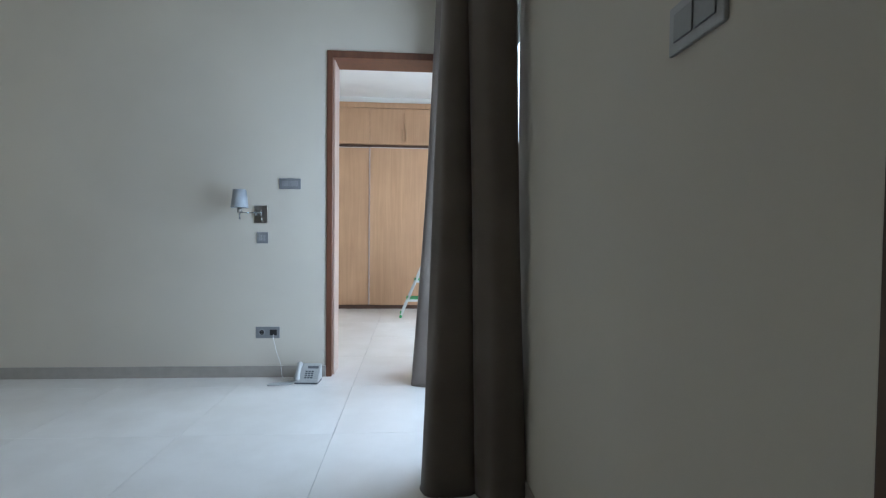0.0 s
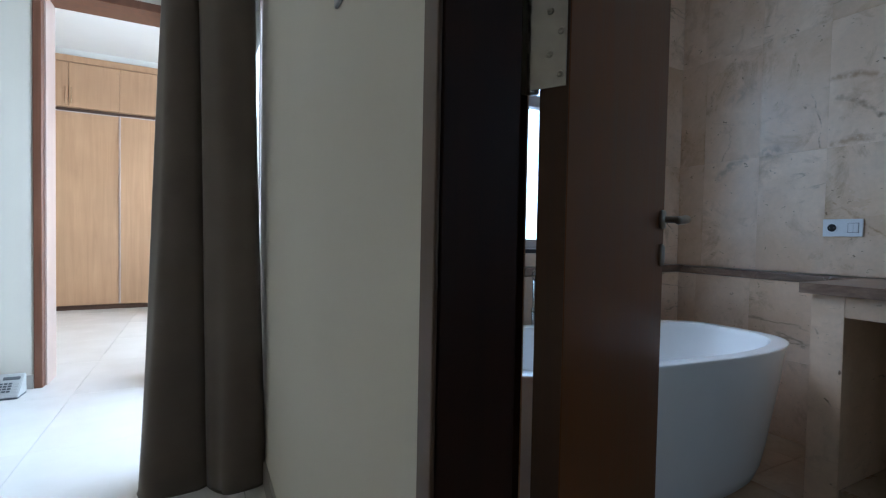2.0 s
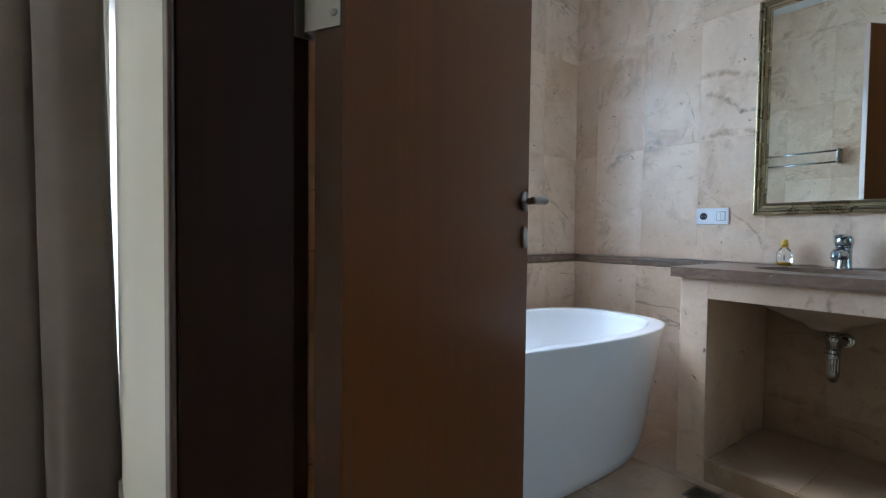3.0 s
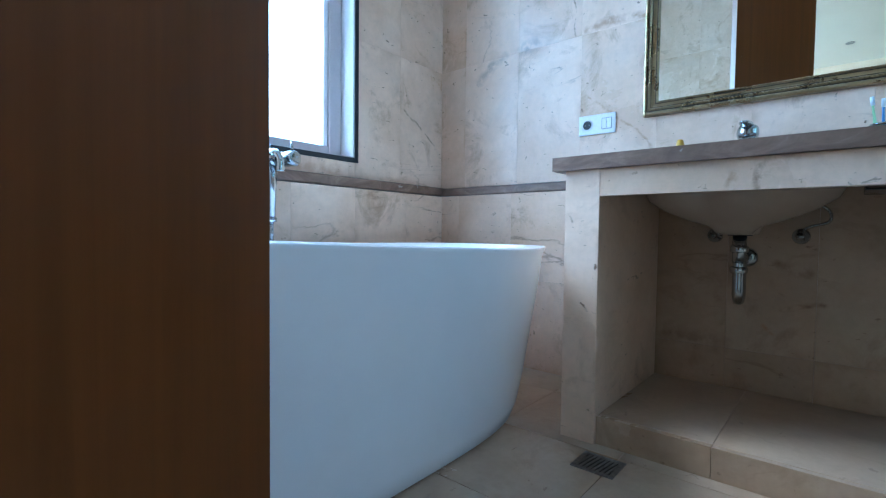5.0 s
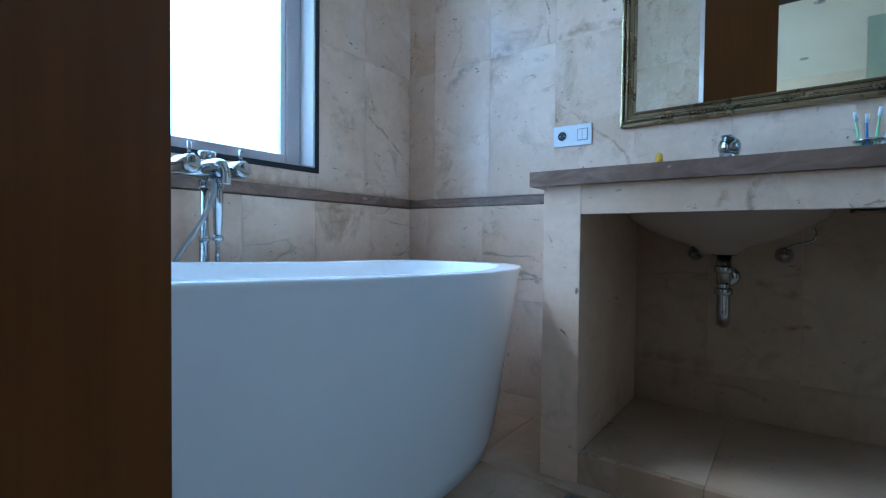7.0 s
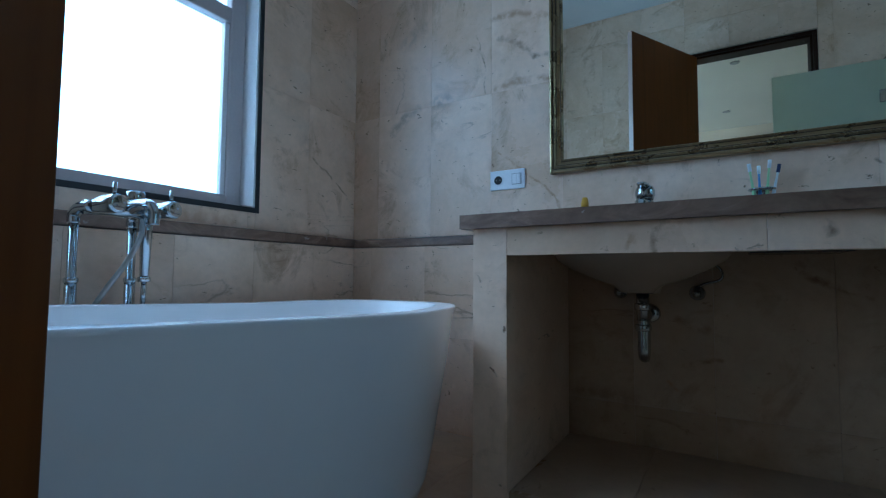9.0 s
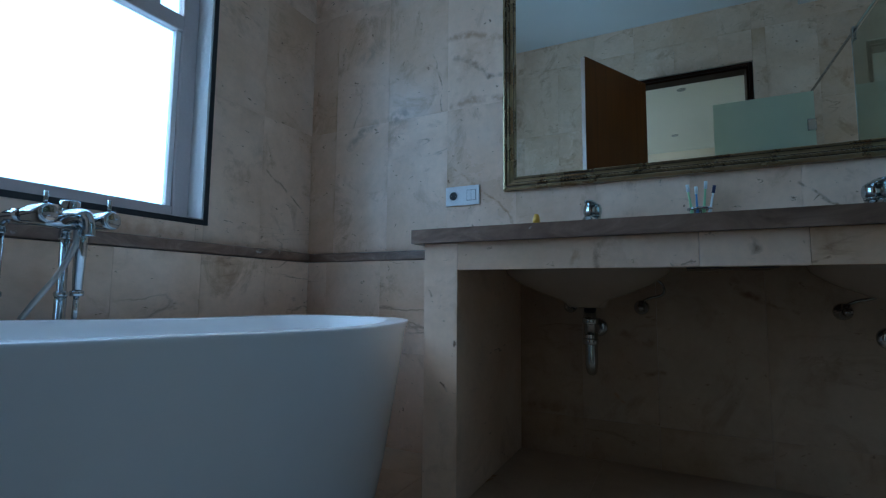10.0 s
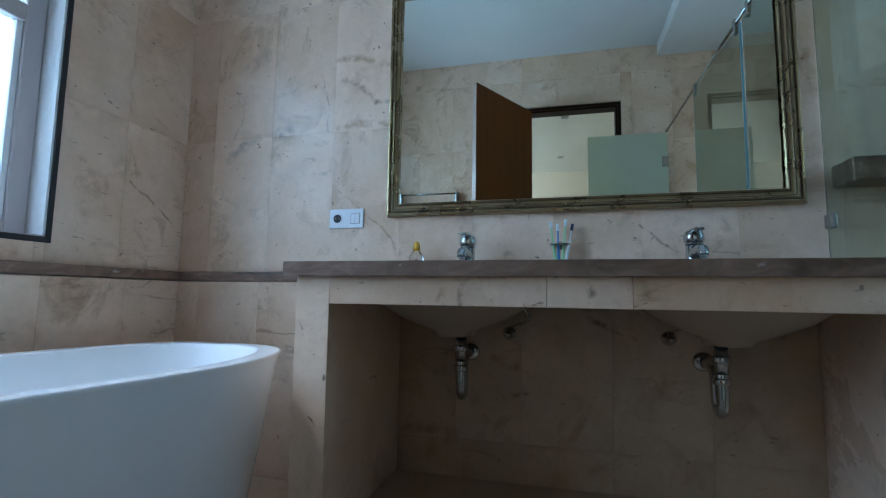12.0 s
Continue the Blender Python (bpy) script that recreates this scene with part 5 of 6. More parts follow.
# ---- telephone on the floor ----
def telephone():
    t = thing("telephone", "pale grey corded desk telephone standing on the floor by the skirting", "telephone", "", "", (-1.04, 3.86, 0))
    m = pose(-1.043, 3.86, 0.0, 0, 0, -4) @ Matrix.Diagonal((0.92, 0.95, 0.88, 1.0))
    # body: a wedge leaning back against the skirting
    bm = bmesh.new()
    sec = [(-0.085, 0.012), (-0.085, 0.03), (0.02, 0.150), (0.055, 0.155), (0.06, 0.012)]
    a = [bm.verts.new((-0.095, y, z)) for y, z in sec]
    b = [bm.verts.new((0.11, y, z)) for y, z in sec]
    bm.faces.new(a)
    bm.faces.new(list(reversed(b)))
    for k in range(5):
        bm.faces.new((a[k], b[k], b[(k + 1) % 5], a[(k + 1) % 5]))
    bmesh.ops.recalc_face_normals(bm, faces=bm.faces[:])
    bmesh.ops.bevel(bm, geom=bm.edges[:], offset=0.005, segments=2, affect="EDGES")
    bmesh.ops.transform(bm, matrix=m, verts=bm.verts[:])
    part("body", bm, M_PHONE, t, "pale grey phone body")
    part("underside", box(-0.093, -0.083, 0.0, 0.108, 0.058, 0.014, 0.002, m), M_KEYS, t, "dark base")
    slope = math.degrees(math.atan2(0.12, 0.105))
    f = m @ Matrix.Translation((0, -0.085, 0.03)) @ pose(0, 0, 0, slope)

    def on_face(name, x0, v0, x1, v1, h, mat, label="", parent=None, bev=0.0015):
        return part(name, box(x0, v0, 0.0, x1, v1, h, bev, f), mat, parent if parent is not None else t, label)
    on_face("display", 0.0, 0.122, 0.095, 0.146, 0.004, M_KEYS, "dark phone display")
    pad = on_face("keypad", -0.02, 0.02, 0.062, 0.105, 0.002, M_PHONE, "")
    for r in range(4):
        for c in range(3):
            on_face("key", -0.012 + c * 0.026, 0.026 + r * 0.02, 0.008 + c * 0.026, 0.038 + r * 0.02, 0.006, M_KEYS, "", pad, 0.0)
    for r in range(4):
        on_face("side_key", 0.074, 0.026 + r * 0.02, 0.098, 0.036 + r * 0.02, 0.005, M_PHONE, "", None, 0.0)
    hs = part("handset", tube([f @ Vector(p) for p in ((-0.066, 0.0, 0.02), (-0.066, 0.01, 0.03), (-0.066, 0.05, 0.036), (-0.066, 0.11, 0.036), (-0.066, 0.148, 0.03), (-0.066, 0.158, 0.02))],
                              [0.018, 0.024, 0.019, 0.019, 0.024, 0.018], 16), M_PHONE, t, "pale grey handset", True)
    cord = [(-1.125, 3.80, 0.02), (-1.15, 3.79, 0.008), (-1.22, 3.765, 0.007), (-1.30, 3.745, 0.007), (-1.335, 3.755, 0.007), (-1.30, 3.79, 0.007), (-1.20, 3.815, 0.007), (-1.12, 3.83, 0.015)]
    part("coiled_cord", tube(smooth_curve(cord, 8), 0.0065, 10), M_PHONE, t, "pale coiled cord", True)
    line = [(-1.355, FAR_Y - 0.012, 0.358), (-1.35, FAR_Y - 0.03, 0.33), (-1.32, FAR_Y - 0.045, 0.22), (-1.285, FAR_Y - 0.05, 0.12), (-1.26, FAR_Y - 0.08, 0.02), (-1.18, 3.90, 0.006), (-1.11, 3.88, 0.02)]
    part("line_cord", tube(smooth_curve(line, 8), 0.002, 8), M_PLASTIC, t, "thin white line cord", True)


telephone()


# ---- curtains ----
def curtain(name, label, plan_low, plan_high, height, group):
    """A hanging cloth: its folds in plan, low and high, glide into each other."""
    lo = smooth_curve([(x, y, 0) for x, y in plan_low], 10)
    hi = smooth_curve([(x, y, 0) for x, y in plan_high], 10)
    t = thing(name, label, "curtain", group, "", (lo[0].x, lo[0].y, 0))
    bm = bmesh.new()
    rows = 28
    grid = []
    for i in range(rows + 1):
        f = i / rows
        z = 0.002 + (height - 0.002) * f
        g = 1 - (1 - f) ** 1.2
        row = []
        for k, (a, b) in enumerate(zip(lo, hi)):
            p = a.lerp(b, g)
            wob = 0.006 * math.sin(7.0 * f + 0.21 * k) * (1 - f) + 0.004 * math.sin(0.37 * k + 1.6 * math.sin(3.1 * f + 0.4)) * (1 - 0.5 * f)
            row.append(bm.verts.new((p.x + wob, p.y + 0.5 * wob, z)))
        grid.append(row)
    for r, q in zip(grid, grid[1:]):
        for k in range(len(r) - 1):
            bm.faces.new((r[k], r[k + 1], q[k + 1], q[k]))
    cloth = part("cloth", bm, M_CURTAIN, t, "taupe curtain cloth", True)
    s = cloth.modifiers.new("thickness", "SOLIDIFY")
    s.thickness = 0.004
    hem = bmesh.new()
    add_tube(hem, [(p.x, p.y, 0.0075) for p in lo[::2]], 0.0055, 6)
    part("hem", hem, M_CURTAIN, t, "stitched hem", True)
    part("heading", tube([(p.x, p.y, height - 0.02) for p in hi[::2]], 0.007, 6), M_CURTAIN, t, "gathered heading", True)
    return t


LOW_1 = [(0.317, 2.105), (0.315, 2.045), (0.235, 2.02), (0.165, 2.03), (0.125, 2.075), (0.108, 2.13), (0.07, 2.112), (-0.02, 2.098), (-0.11, 2.12), (-0.150, 2.175), (-0.115, 2.245),
         (0.0, 2.235), (0.10, 2.26), (0.06, 2.33), (-0.06, 2.36), (0.02, 2.42), (0.16, 2.40), (0.25, 2.45)]
HIGH_1 = [(0.268, 2.26), (0.262, 2.21), (0.205, 2.185), (0.130, 2.19), (0.066, 2.225), (0.045, 2.27), (0.028, 2.25), (0.0, 2.235), (-0.030, 2.25), (-0.045, 2.295), (-0.02, 2.345),
          (0.05, 2.335), (0.12, 2.35), (0.09, 2.40), (0.01, 2.42), (0.06, 2.46), (0.15, 2.45), (0.22, 2.48)]
curtain("curtain", "heavy taupe curtain gathered at the near end of the bedroom window", LOW_1, HIGH_1, 3.08, "bedroom curtains")
LOW_2 = [(0.20, 3.70), (0.12, 3.64), (0.06, 3.69), (-0.02, 3.66), (-0.13, 3.68), (-0.192, 3.735), (-0.15, 3.80), (-0.02, 3.78), (0.06, 3.82), (0.14, 3.79), (0.22, 3.83)]
HIGH_2 = [(0.22, 3.72), (0.17, 3.68), (0.13, 3.71), (0.08, 3.69), (0.01, 3.70), (-0.025, 3.735), (0.0, 3.78), (0.08, 3.77), (0.13, 3.80), (0.18, 3.78), (0.24, 3.81)]
curtain("curtain", "taupe curtain gathered at the far end of the bedroom window", LOW_2, HIGH_2, 3.08, "bedroom curtains")
track = thing("curtain_track", "white ceiling curtain track over the bedroom window", "curtain track", "", "", (0.12, 3.0, 3.1))
part("rail", box(0.10, 2.15, 3.085, 0.14, 3.90, 3.20, 0.003), M_PLASTIC, track)


# ---- dressing room: wardrobe ----
def wardrobe():
    x0, x1 = -2.19, 1.64
    t = thing("wardrobe", "honey oak wardrobe with sliding doors below and cabinets above", "wardrobe", "", "", (-0.3, WARD_Y, 0))
    part("carcass", box(x0, WARD_Y + 0.03, 0.06, x1, 8.29, 3.27), M_OAK, t, "oak carcass")
    part("plinth", box(x0, WARD_Y + 0.02, 0.0, x1, 8.28, 0.06), M_PLINTH, t, "dark plinth")
    xs = [x0, -0.905, 0.36, x1]
    for i, (a, b) in enumerate(zip(xs, xs[1:])):
        dy = 0.0 if i % 2 else 0.016
        d = part("sliding_door", box(a + 0.002, WARD_Y - 0.012 + dy, 0.07, b - 0.002, WARD_Y + 0.012 + dy, 2.64, 0.002), M_OAK, t, "tall oak sliding door")
        part("edge_pull", box(a + 0.001 if i else b - 0.013, WARD_Y - 0.018 + dy, 0.07, a + 0.013 if i else b - 0.001, WARD_Y - 0.0125 + dy, 2.64, 0.002), M_PULL, d, "grey metal edge pull")
        part("head_pull", box(a + 0.02, WARD_Y - 0.016 + dy, 2.625, b - 0.02, WARD_Y - 0.0125 + dy, 2.64), M_PULL, d, "grey metal edge")
    part("track", box(x0, WARD_Y - 0.01, 2.645, x1, WARD_Y + 0.03, 2.675), M_PLINTH, t, "dark shadow gap track")
    ux = [x0, -1.462, -0.905, -0.348, 0.209, 0.766, x1]
    for i, (a, b) in enumerate(zip(ux, ux[1:])):
        d = part("upper_door", box(a + 0.0025, WARD_Y - 0.006, 2.69, b - 0.0025, WARD_Y + 0.016, 3.27, 0.002), M_OAK, t, "small oak cabinet door")
        hx = b - 0.03 if i % 2 == 0 else a + 0.03
        part("pull", box(hx - 0.006, WARD_Y - 0.026, 2.74, hx + 0.006, WARD_Y - 0.0065, 2.95, 0.003), M_OAKDARK, d, "small wooden pull")
    part("cornice", box(x0, WARD_Y - 0.02, 3.275, x1, 8.29, 3.36, 0.003), M_OAK, t, "oak cornice")


M_PULL = plain("pale_aluminium_edge", (0.58, 0.47, 0.44), 0.4, 0.2)
M_OAKDARK = wood("shaded_oak", (0.45, 0.28, 0.15), (0.36, 0.21, 0.11), 0.5)
wardrobe()
structure("bulkhead", box(-2.2, WARD_Y + 0.02, 3.36, 1.65, 8.3, DRESS_CEIL + 0.03), M_CEILING, "white bulkhead above the wardrobe", "bulkhead")


# ---- step ladder ----
def step_ladder():
    x, y = -0.37, 6.84
    t = thing("step_ladder", "white folding step ladder with green feet and treads", "step ladder", "", "", (x, y, 0))
    for dy in (0.0, 0.36):
        f = part("front_leg", box(-0.014, -0.011, 0, 0.014, 0.011, 0.98, 0.004, pose(x, y + dy, 0.0, 0, 23, 0)), M_ALU, t, "pale front leg")
        part("foot", box(-0.019, -0.016, 0, 0.019, 0.016, 0.045, 0.005, pose(x - 0.001, y + dy, 0.0, 0, 23, 0)), M_GREEN, f, "green rubber foot")
        r = part("rear_leg", box(-0.012, -0.010, 0, 0.012, 0.010, 0.92, 0.004, pose(x + 0.62, y + dy, 0.0, 0, -17, 0)), M_ALU, t, "pale rear leg")
        part("foot", box(-0.017, -0.015, 0, 0.017, 0.015, 0.04, 0.005, pose(x + 0.62, y + dy, 0.0, 0, -17, 0)), M_GREEN, r, "green rubber foot")
    for k, z in enumerate((0.26, 0.54, 0.82)):
        xx = x + z * math.tan(radians(23))
        s = part("tread", box(xx - 0.03, y - 0.005, z - 0.02, xx + 0.17, y + 0.365, z + 0.012, 0.006), M_ALU, t, "pale tread")
        part("tread_mat", box(xx - 0.025, y + 0.005, z + 0.012, xx + 0.165, y + 0.355, z + 0.02, 0.003), M_GREEN, s, "green tread mat")


step_ladder()


# ---- skirting ----
def skirting(name, x0, y0, x1, y1):
    return structure(name, box(x0, y0, 0, x1, y1, 0.095, 0.002), M_SKIRT, "grey-beige tile skirting", "skirting")


skirting("skirting_far", BED_LEFT, FAR_Y - 0.012, -0.922, FAR_Y)
skirting("skirting_between", BED_FACE - 0.012, DOOR_Y1 + 0.001, BED_FACE, 2.33)
skirting("skirting_between_back", BED_FACE - 0.012, BED_BACK, BED_FACE, DOOR_Y0 - 0.001)
skirting("skirting_left", BED_LEFT, BED_BACK, BED_LEFT + 0.012, FAR_Y - 0.013)


# ---- small things on the counter ----
def soap_bottle():
    x, y, z = 2.93, 0.748, SLAB_Z1
    t = thing("soap_bottle", "small clear bottle with an amber cap on the counter", "bottle", "", "", (x, y, z))
    part("flask", lathe([(0, 0), (0.028, 0), (0.032, 0.006), (0.034, 0.04), (0.032, 0.062), (0.02, 0.08), (0.012, 0.088), (0.0105, 0.1), (0, 0.1)], 28, (x, y, z), 0.62, 1.0), M_BOTTLE, t, "clear plastic flask", True)
    part("contents", lathe([(0, 0.004), (0.027, 0.004), (0.029, 0.012), (0.03, 0.018), (0, 0.018)], 24, (x, y, z), 0.6, 1.0), M_YELLOW, t, "amber liquid rest", True)
    part("cap", lathe([(0, 0.088), (0.0145, 0.088), (0.0145, 0.105), (0.012, 0.118), (0.009, 0.126), (0, 0.127)], 24, (x, y, z)), M_YELLOW, t, "amber cap", True)
    part("print", box(x - 0.0225, y - 0.008, z + 0.026, x - 0.0205, y - 0.003, z + 0.052), M_LABELINK, t, "dark printed bar")


soap_bottle()


def toothbrush_holder():
    x, y, z = 2.958, 0.157, 1.030
    t = thing("toothbrush_holder", "chrome wall ring holding four toothbrushes", "toothbrush holder", "", "", (x, y, z))
    ring = [(x + 0.030 * math.cos(a), y + 0.036 * math.sin(a), z) for a in (2 * math.pi * k / 28 for k in range(29))]
    part("ring", tube(ring, 0.0045, 10), M_CHROME, t, "chrome ring", True)
    part("plate", lathe([(0, -0.003), (0.026, -0.003), (0.026, 0.001), (0, 0.001)], 24, (x, y, z)), M_CHROME, t, "perforated chrome plate", True)
    part("stem", tube([(x + 0.028, y, z), (VAN_X, y, z)], 0.006, 12), M_CHROME, t, "", True)
    fl = lathe([(0, 0), (0.017, 0), (0.016, 0.005), (0, 0.006)], 20)
    bmesh.ops.transform(fl, matrix=Matrix.Translation((VAN_X, y, z)) @ pose(0, 0, 0, 0, -90), verts=fl.verts[:])
    part("wall_rose", fl, M_CHROME, t, "", True)
    return x, y, z


def toothbrush(label, foot, head, mat, bristle):
    t = thing("toothbrush", label, "toothbrush", "toothbrushes in the holder", "", foot)
    f, h = Vector(foot), Vector(head)
    d = (h - f).normalized()
    pts = [f, f.lerp(h, 0.25), f.lerp(h, 0.5), f.lerp(h, 0.62), f.lerp(h, 0.82), h]
    part("handle", tube(pts, [0.0045, 0.0062, 0.0058, 0.004, 0.0032, 0.0045], 10), mat, t, "", True)
    a = f.lerp(h, 0.87) - Vector((0.006, 0, 0))
    part("bristles", tube([a, a + d * 0.027], 0.0055, 8), bristle, t, "short bristles", True)


hx, hy, hz = toothbrush_holder()
toothbrush("pale green toothbrush in the chrome holder", (hx - 0.004, hy + 0.012, 0.928), (hx - 0.004, hy + 0.036, 1.118), M_BRUSH_GREEN, M_BRISTLE)
toothbrush("blue and white toothbrush in the chrome holder", (hx, hy + 0.004, 0.925), (hx - 0.002, hy + 0.008, 1.108), M_BRUSH_BLUE, M_BRISTLE)
toothbrush("thick pale green toothbrush in the chrome holder", (hx + 0.002, hy - 0.006, 0.924), (hx, hy - 0.024, 1.128), M_BRUSH_GREEN, M_BRISTLE)
toothbrush("clear toothbrush with navy bristles in the chrome holder", (hx + 0.004, hy - 0.016, 0.926), (hx + 0.002, hy - 0.05, 1.108), M_BRISTLE, M_NAVY)


# ---- floor drain ----
def floor_drain():
    cx, cy = 2.232, 0.772
    t = thing("floor_drain", "square steel floor drain with slanted slots", "drain", "", "", (cx, cy, 0))
    part("well", box(cx - 0.052, cy - 0.058, 0.0002, cx + 0.052, cy + 0.058, 0.0012), M_DARK, t, "dark well")
    e = 0.014
    for b in ((-0.056, -0.062, 0.056, -0.062 + e), (-0.056, 0.062 - e, 0.056, 0.062), (-0.056, -0.062 + e, -0.056 + e, 0.062 - e), (0.056 - e, -0.062 + e, 0.056, 0.062 - e)):
        part("rim", box(cx + b[0], cy + b[1], 0.0002, cx + b[2], cy + b[3], 0.004, 0.0008), M_DRAIN, t, "tarnished steel rim")
    for k in range(8):
        yy = cy - 0.047 + k * 0.0125
        part("bar", box(-0.047, -0.0035, 0.0013, 0.047, 0.0035, 0.0035, 0.0, pose(cx, yy + 0.003, 0, 0, 0, -8)), M_DRAIN, t)


floor_drain()


# ---- shower glass ----
GLASS_Y = -0.775


def shower_screen():
    t = thing("shower_screen", "clear fixed shower glass with a chrome support rod", "shower screen", "", "", (2.2, GLASS_Y, 0))
    g1 = part("pane", box(1.435, GLASS_Y - 0.005, 0.01, 2.30, GLASS_Y + 0.005, 2.27, 0.001), M_SHOWER_GLASS, t, "clear glass pane")
    g2 = part("pane", box(2.345, GLASS_Y - 0.005, SLAB_Z1 + 0.003, VAN_X - 0.004, GLASS_Y + 0.005, 2.27, 0.001), M_SHOWER_GLASS, t, "clear glass pane on the counter")
    g1.visible_shadow = g2.visible_shadow = False
    for x0, x1, z0 in ((1.432, 1.4345, 0.01), (2.3005, 2.303, 0.01), (2.3420, 2.3445, SLAB_Z1 + 0.003)):
        part("polished_edge", box(x0, GLASS_Y - 0.005, z0, x1, GLASS_Y + 0.005, 2.27), M_GLASS_EDGE, t, "blue-green polished glass edge")
    part("support_rod", tube([(BATH_FACE, GLASS_Y, 2.30), (VAN_X, GLASS_Y, 2.30)], 0.009, 14), M_CHROME, t, "chrome support rod", True)
    for x in (1.47, 2.25, 2.42):
        part("rod_clamp", box(x - 0.016, GLASS_Y - 0.014, 2.235, x + 0.016, GLASS_Y + 0.014, 2.318, 0.004), M_CHROME, t, "chrome rod clamp")
    for z in (1.10, 2.0):
        part("wall_clip", box(VAN_X - 0.048, GLASS_Y - 0.014, z - 0.025, VAN_X - 0.001, GLASS_Y + 0.014, z + 0.025, 0.004), M_STEEL, t, "steel wall clip")


def shower_door():
    t = thing("shower_door", "frosted glass shower door swung open against the wall", "shower door", "", "", (0.575, GLASS_Y, 0))
    part("pane", box(0.570, GLASS_Y, 0.02, 0.580, -0.105, 2.285, 0.001), M_FROST, t, "frosted glass pane")
    for z in (0.35, 2.02):
        part("hinge", box(BATH_FACE + 0.001, GLASS_Y - 0.005, z - 0.045, 0.594, GLASS_Y + 0.05, z + 0.045, 0.004), M_CHROME, t, "chrome glass hinge")
    part("handle", tube([(0.60, -0.17, 1.0), (0.625, -0.17, 1.0), (0.625, -0.17, 1.25), (0.60, -0.17, 1.25)], 0.008, 12), M_CHROME, t, "chrome pull handle", True)
    part("stub", tube([(0.58, -0.17, 1.0), (0.602, -0.17, 1.0)], 0.008, 10), M_CHROME, t, "", True)
    part("stub", tube([(0.58, -0.17, 1.25), (0.602, -0.17, 1.25)], 0.008, 10), M_CHROME, t, "", True)


shower_screen()
shower_door()

# stone shelf in the shower
tagged(mesh_ob("shower_shelf", box(2.86, -1.40, 1.222, VAN_X, -0.800, 1.300, 0.004), M_MARBLE_GREY), "thick taupe stone shelf on the shower wall", "shelf")


# ---- towel rail behind the door ----
def towel_rail():
    t = thing("towel_rail", "chrome double towel rail on the marble wall", "towel rail", "", "", (BATH_FACE, 1.4, 1.76))
    for y in (1.12, 1.70):
        part("bracket", box(BATH_FACE - 0.001, y - 0.012, 1.70, BATH_FACE + 0.075, y + 0.012, 1.835, 0.004), M_CHROME, t, "chrome bracket")
    for z, x in ((1.815, 0.565), (1.718, 0.555)):
        part("bar", tube([(x, 1.10, z), (x, 1.72, z)], 0.0085, 14), M_CHROME, t, "chrome bar", True)


towel_rail()


# ---- downlights in the bedroom ceiling ----
def downlight(x, y):
    t = thing("downlight", "small round recessed ceiling spotlight, switched off", "ceiling lamp", "bedroom ceiling spots", "", (x, y, BED_CEIL))
    part("trim_ring", lathe([(0.036, -0.001), (0.05, -0.001), (0.049, -0.006), (0.038, -0.007), (0.035, -0.002)], 28, (x, y, BED_CEIL)), M_STEEL, t, "steel trim ring", True)
    part("lens", lathe([(0, -0.003), (0.035, -0.0025), (0, -0.0015)], 20, (x, y, BED_CEIL)), M_LED, t, "dull lamp lens", True)


for dx, dy in ((-1.27, 0.065), (-3.08, 0.12), (-1.27, 2.2), (-3.08, 2.2)):
    downlight(dx, dy)

# ---- ledge between wainscot and upper wall ----
tagged(mesh_ob("ledge_window", box(BATH_FACE, LOW_Y - 0.005, 0.876, VAN_X - 0.001, WIN_Y - 0.0005, 0.922, 0.006), M_MARBLE_GREY), "taupe marble ledge along the window wall", "ledge", "", "structure")
tagged(mesh_ob("ledge_vanity", box(LOW_X - 0.005, 0.989, 0.873, VAN_X - 0.0005, LOW_Y - 0.0055, 0.916, 0.006), M_MARBLE_GREY), "taupe marble ledge along the vanity wall", "ledge", "", "structure")


# ---- wall and floor pieces ----
PIECE_MESHES = {}


def piece(name, w, d, h, at, material, parent):
    """One box-shaped stone or tile; alike sizes share a mesh."""
    key = (name, round(w, 3), round(d, 3), round(h, 3), material.name)
    if key not in PIECE_MESHES:
        me = bpy.data.meshes.new(name)
        bm = bmesh.new()
        add_box(bm, -w / 2, -d / 2, -h / 2, w / 2, d / 2, h / 2)
        bm.normal_update()
        bm.to_mesh(me)
        bm.free()
        me.materials.append(material)
        PIECE_MESHES[key] = me
    ob = new(name, PIECE_MESHES[key])
    ob.location = at
    ob.parent = parent
    return ob


def cuts(a, b, start, step):
    """Joint places between a and b."""
    k = math.ceil((a - start) / step + 0.02)
    out = [a]
    while start + k * step < b - 0.02:
        out.append(start + k * step)
        k += 1
    return out + [b]


GAP = 0.0006


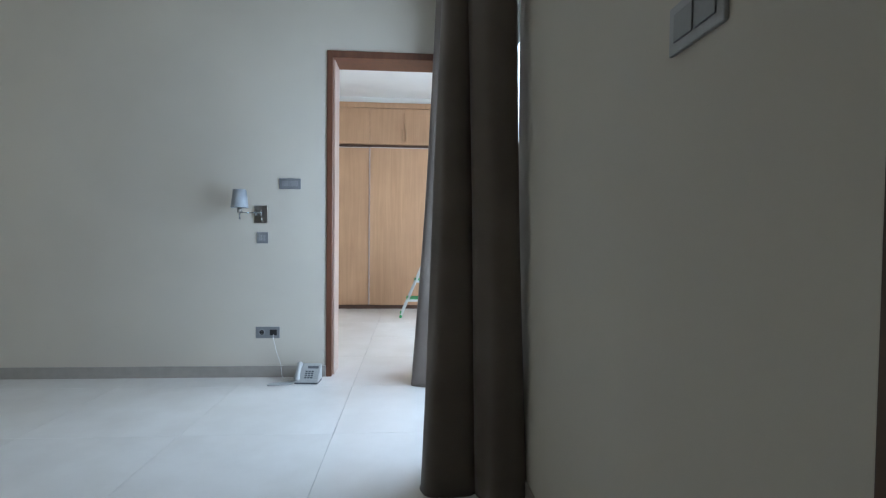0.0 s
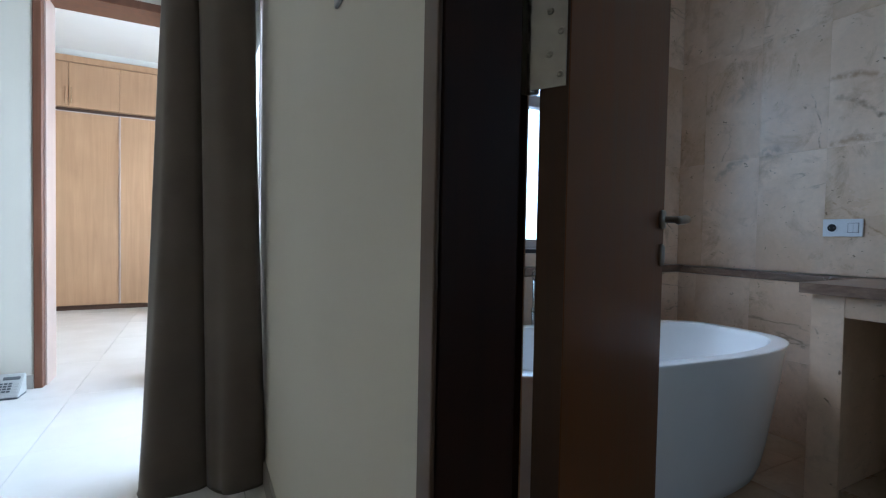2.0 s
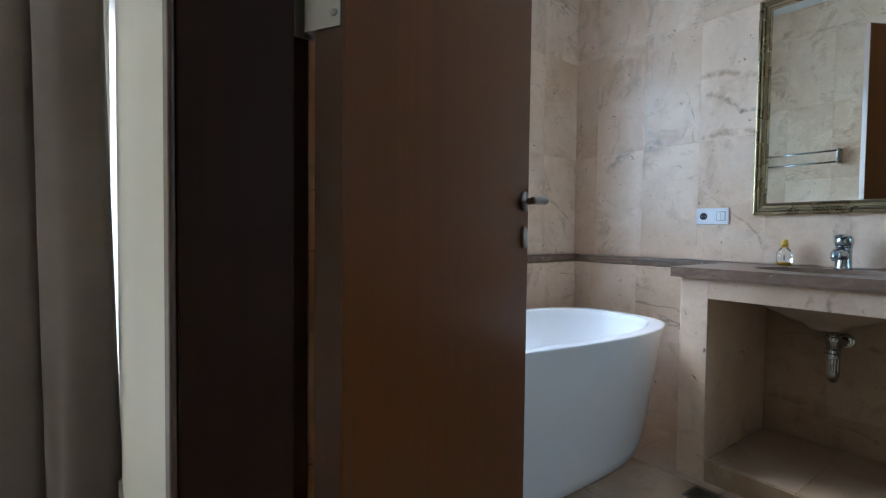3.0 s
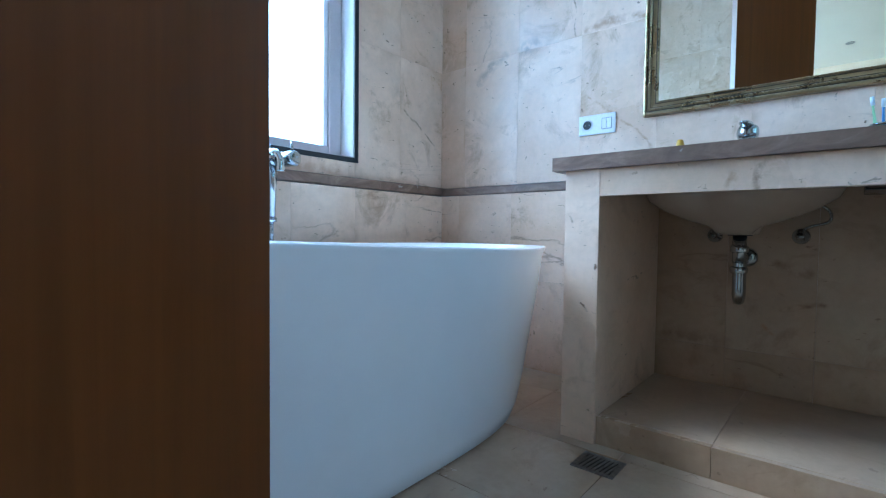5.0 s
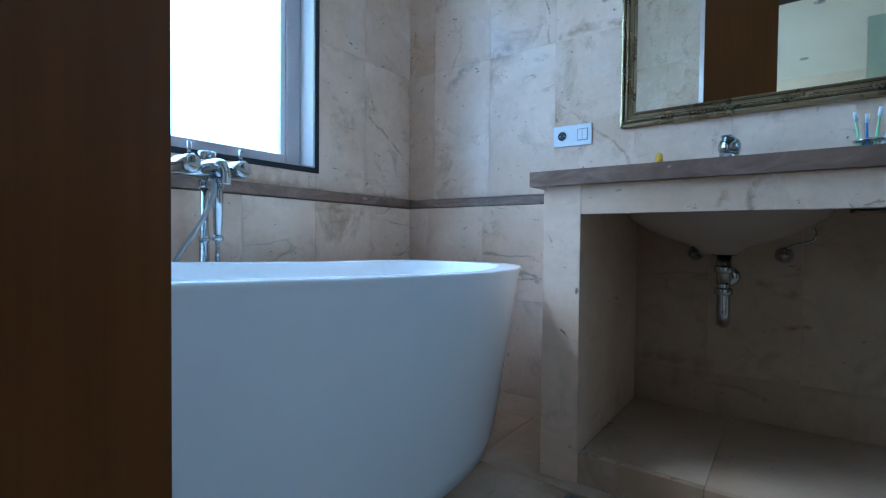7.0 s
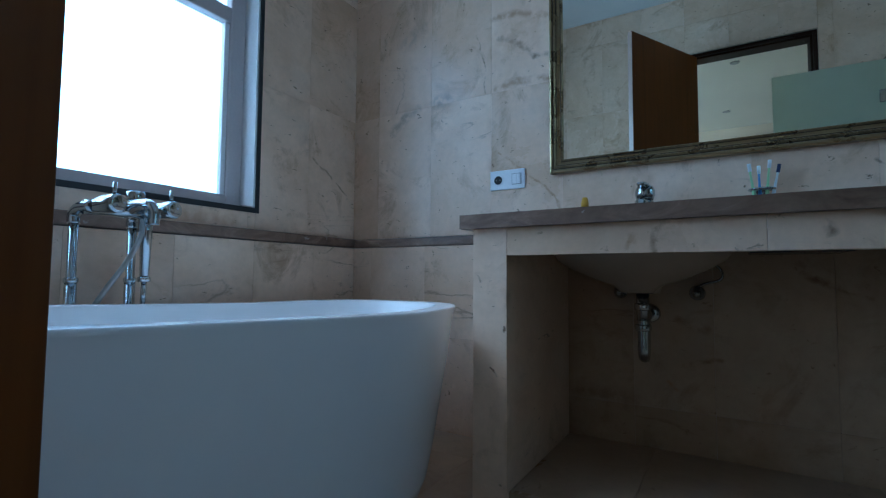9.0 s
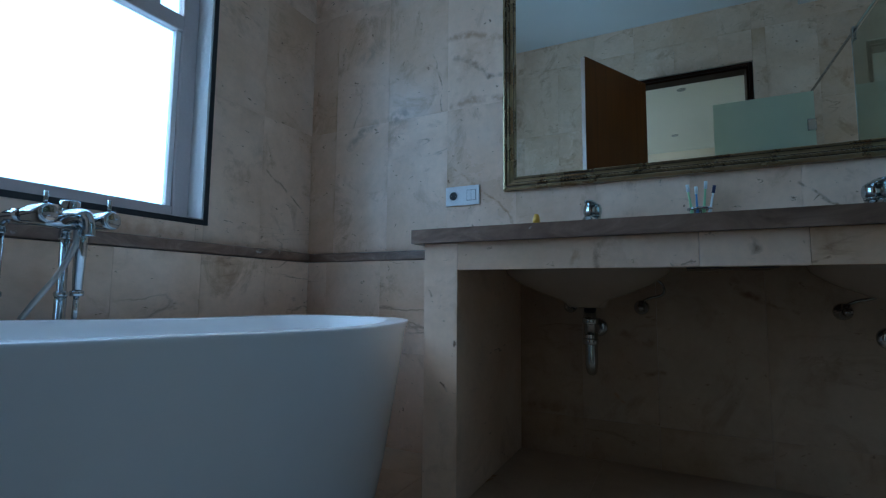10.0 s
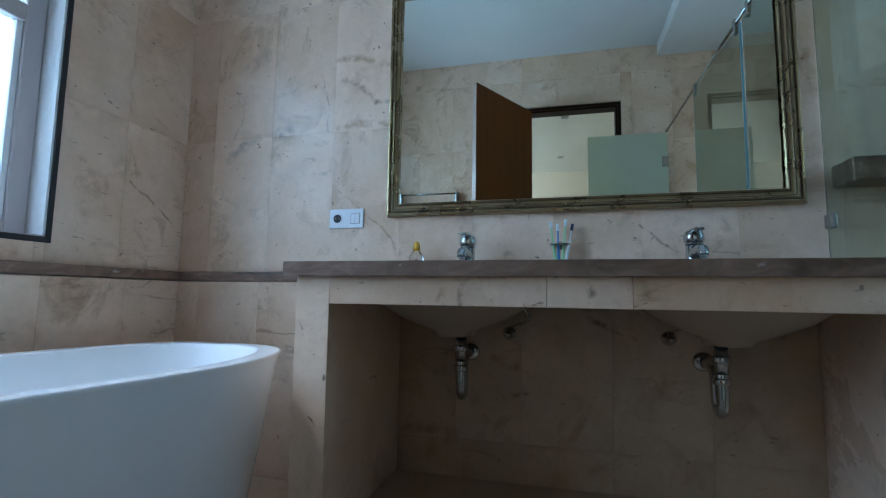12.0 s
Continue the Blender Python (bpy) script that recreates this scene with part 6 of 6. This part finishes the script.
def clad(axis, plane, sign, u0, u1, ustart, zs, hole, parent, material=M_MARBLE, depth=T, ustep=0.3375):
    """Stone slabs on a wall. axis: 'x' for a wall at x = plane, running along y."""
    us = cuts(u0, u1, ustart, ustep)
    if hole:
        us = sorted(set(us) | {h for h in hole[:2] if u0 < h < u1})
        us = [u for u in us if u in hole[:2] or min(abs(u - h) for h in hole[:2]) > 0.03]
    for z0, z1 in zip(zs, zs[1:]):
        for a, b in zip(us, us[1:]):
            if hole and a >= hole[0] - 1e-6 and b <= hole[1] + 1e-6:
                spans = [(z0, min(z1, hole[2])), (max(z0, hole[3]), z1)]
            else:
                spans = [(z0, z1)]
            for c, d in spans:
                if d - c < 0.02:
                    continue
                w, h = b - a - GAP, d - c - GAP
                jit = random.uniform(-0.0002, 0.0002)
                mid = plane + sign * (depth / 2 + jit)
                if axis == "x":
                    piece("marble_slab", depth, w, h, (mid, (a + b) / 2, (c + d) / 2), material, parent)
                else:
                    piece("marble_slab", w, depth, h, ((a + b) / 2, mid, (c + d) / 2), material, parent)


UPPER = [0.923, 1.588, 2.25, 2.91, BATH_CEIL]
LOWER = [0.0, 0.436, 0.872]
clad("x", VAN_X, 1, SHOWER_Y, WIN_Y, 1.196, UPPER, None, WALL_VANITY, M_MARBLE_VANITY)
clad("x", LOW_X, 1, VAN_Y1 + 0.001, LOW_Y, 1.196, LOWER, None, WALL_VANITY, M_MARBLE, VAN_X - LOW_X)
clad("x", VAN_X, 1, SHOWER_Y, VAN_Y0 - 0.001, 1.196, LOWER + [0.923], None, WALL_VANITY)
clad("y", WIN_Y, 1, BATH_FACE, VAN_X, VAN_X, UPPER, (WIN_X0, WIN_X1, WIN_Z0, WIN_Z1), WALL_WINDOW, M_MARBLE_WINDOW)
clad("y", LOW_Y, 1, BATH_FACE, LOW_X, VAN_X, LOWER, None, WALL_WINDOW, M_MARBLE, WIN_Y - LOW_Y)
FULL = [0.0, 0.436, 0.923, 1.588, 2.25, 2.91, BATH_CEIL]
clad("x", BATH_FACE, -1, SHOWER_Y, LOW_Y, 0.17, FULL, (DOOR_Y0, DOOR_Y1, -0.1, DOOR_TOP), WALL_BETWEEN)
clad("y", SHOWER_Y, -1, BATH_FACE, VAN_X, VAN_X, FULL, SHW, WALL_SHOWER)


def lay_floor(name, x0, x1, xs, xstep, y0, y1, ys, ystep, material, parent, keep=None):
    for a, b in zip(cuts(x0, x1, xs, xstep), cuts(x0, x1, xs, xstep)[1:]):
        for c, d in zip(cuts(y0, y1, ys, ystep), cuts(y0, y1, ys, ystep)[1:]):
            if b - a > 0.02 and d - c > 0.02:
                piece(name, b - a - 0.0022, d - c - 0.0022, 0.012, ((a + b) / 2, (c + d) / 2, -0.006 + random.uniform(-0.0003, 0.0003)), material, parent)


lay_floor("floor_tile", BED_LEFT, 0.412, -0.665, 0.905, BED_BACK, WARD_Y + 0.02, 2.83, 0.905, M_FLOOR, FLOOR_BED)
lay_floor("floor_tile", 0.414, 1.65, 0.24, 0.905, FAR_Y, WARD_Y + 0.02, 2.83, 0.905, M_FLOOR, FLOOR_BED)
lay_floor("marble_floor_tile", 0.414, VAN_X, 2.305, 0.42, SHOWER_Y, WIN_Y, 1.16, 0.42, M_MARBLE_FLOOR, FLOOR_BATH)
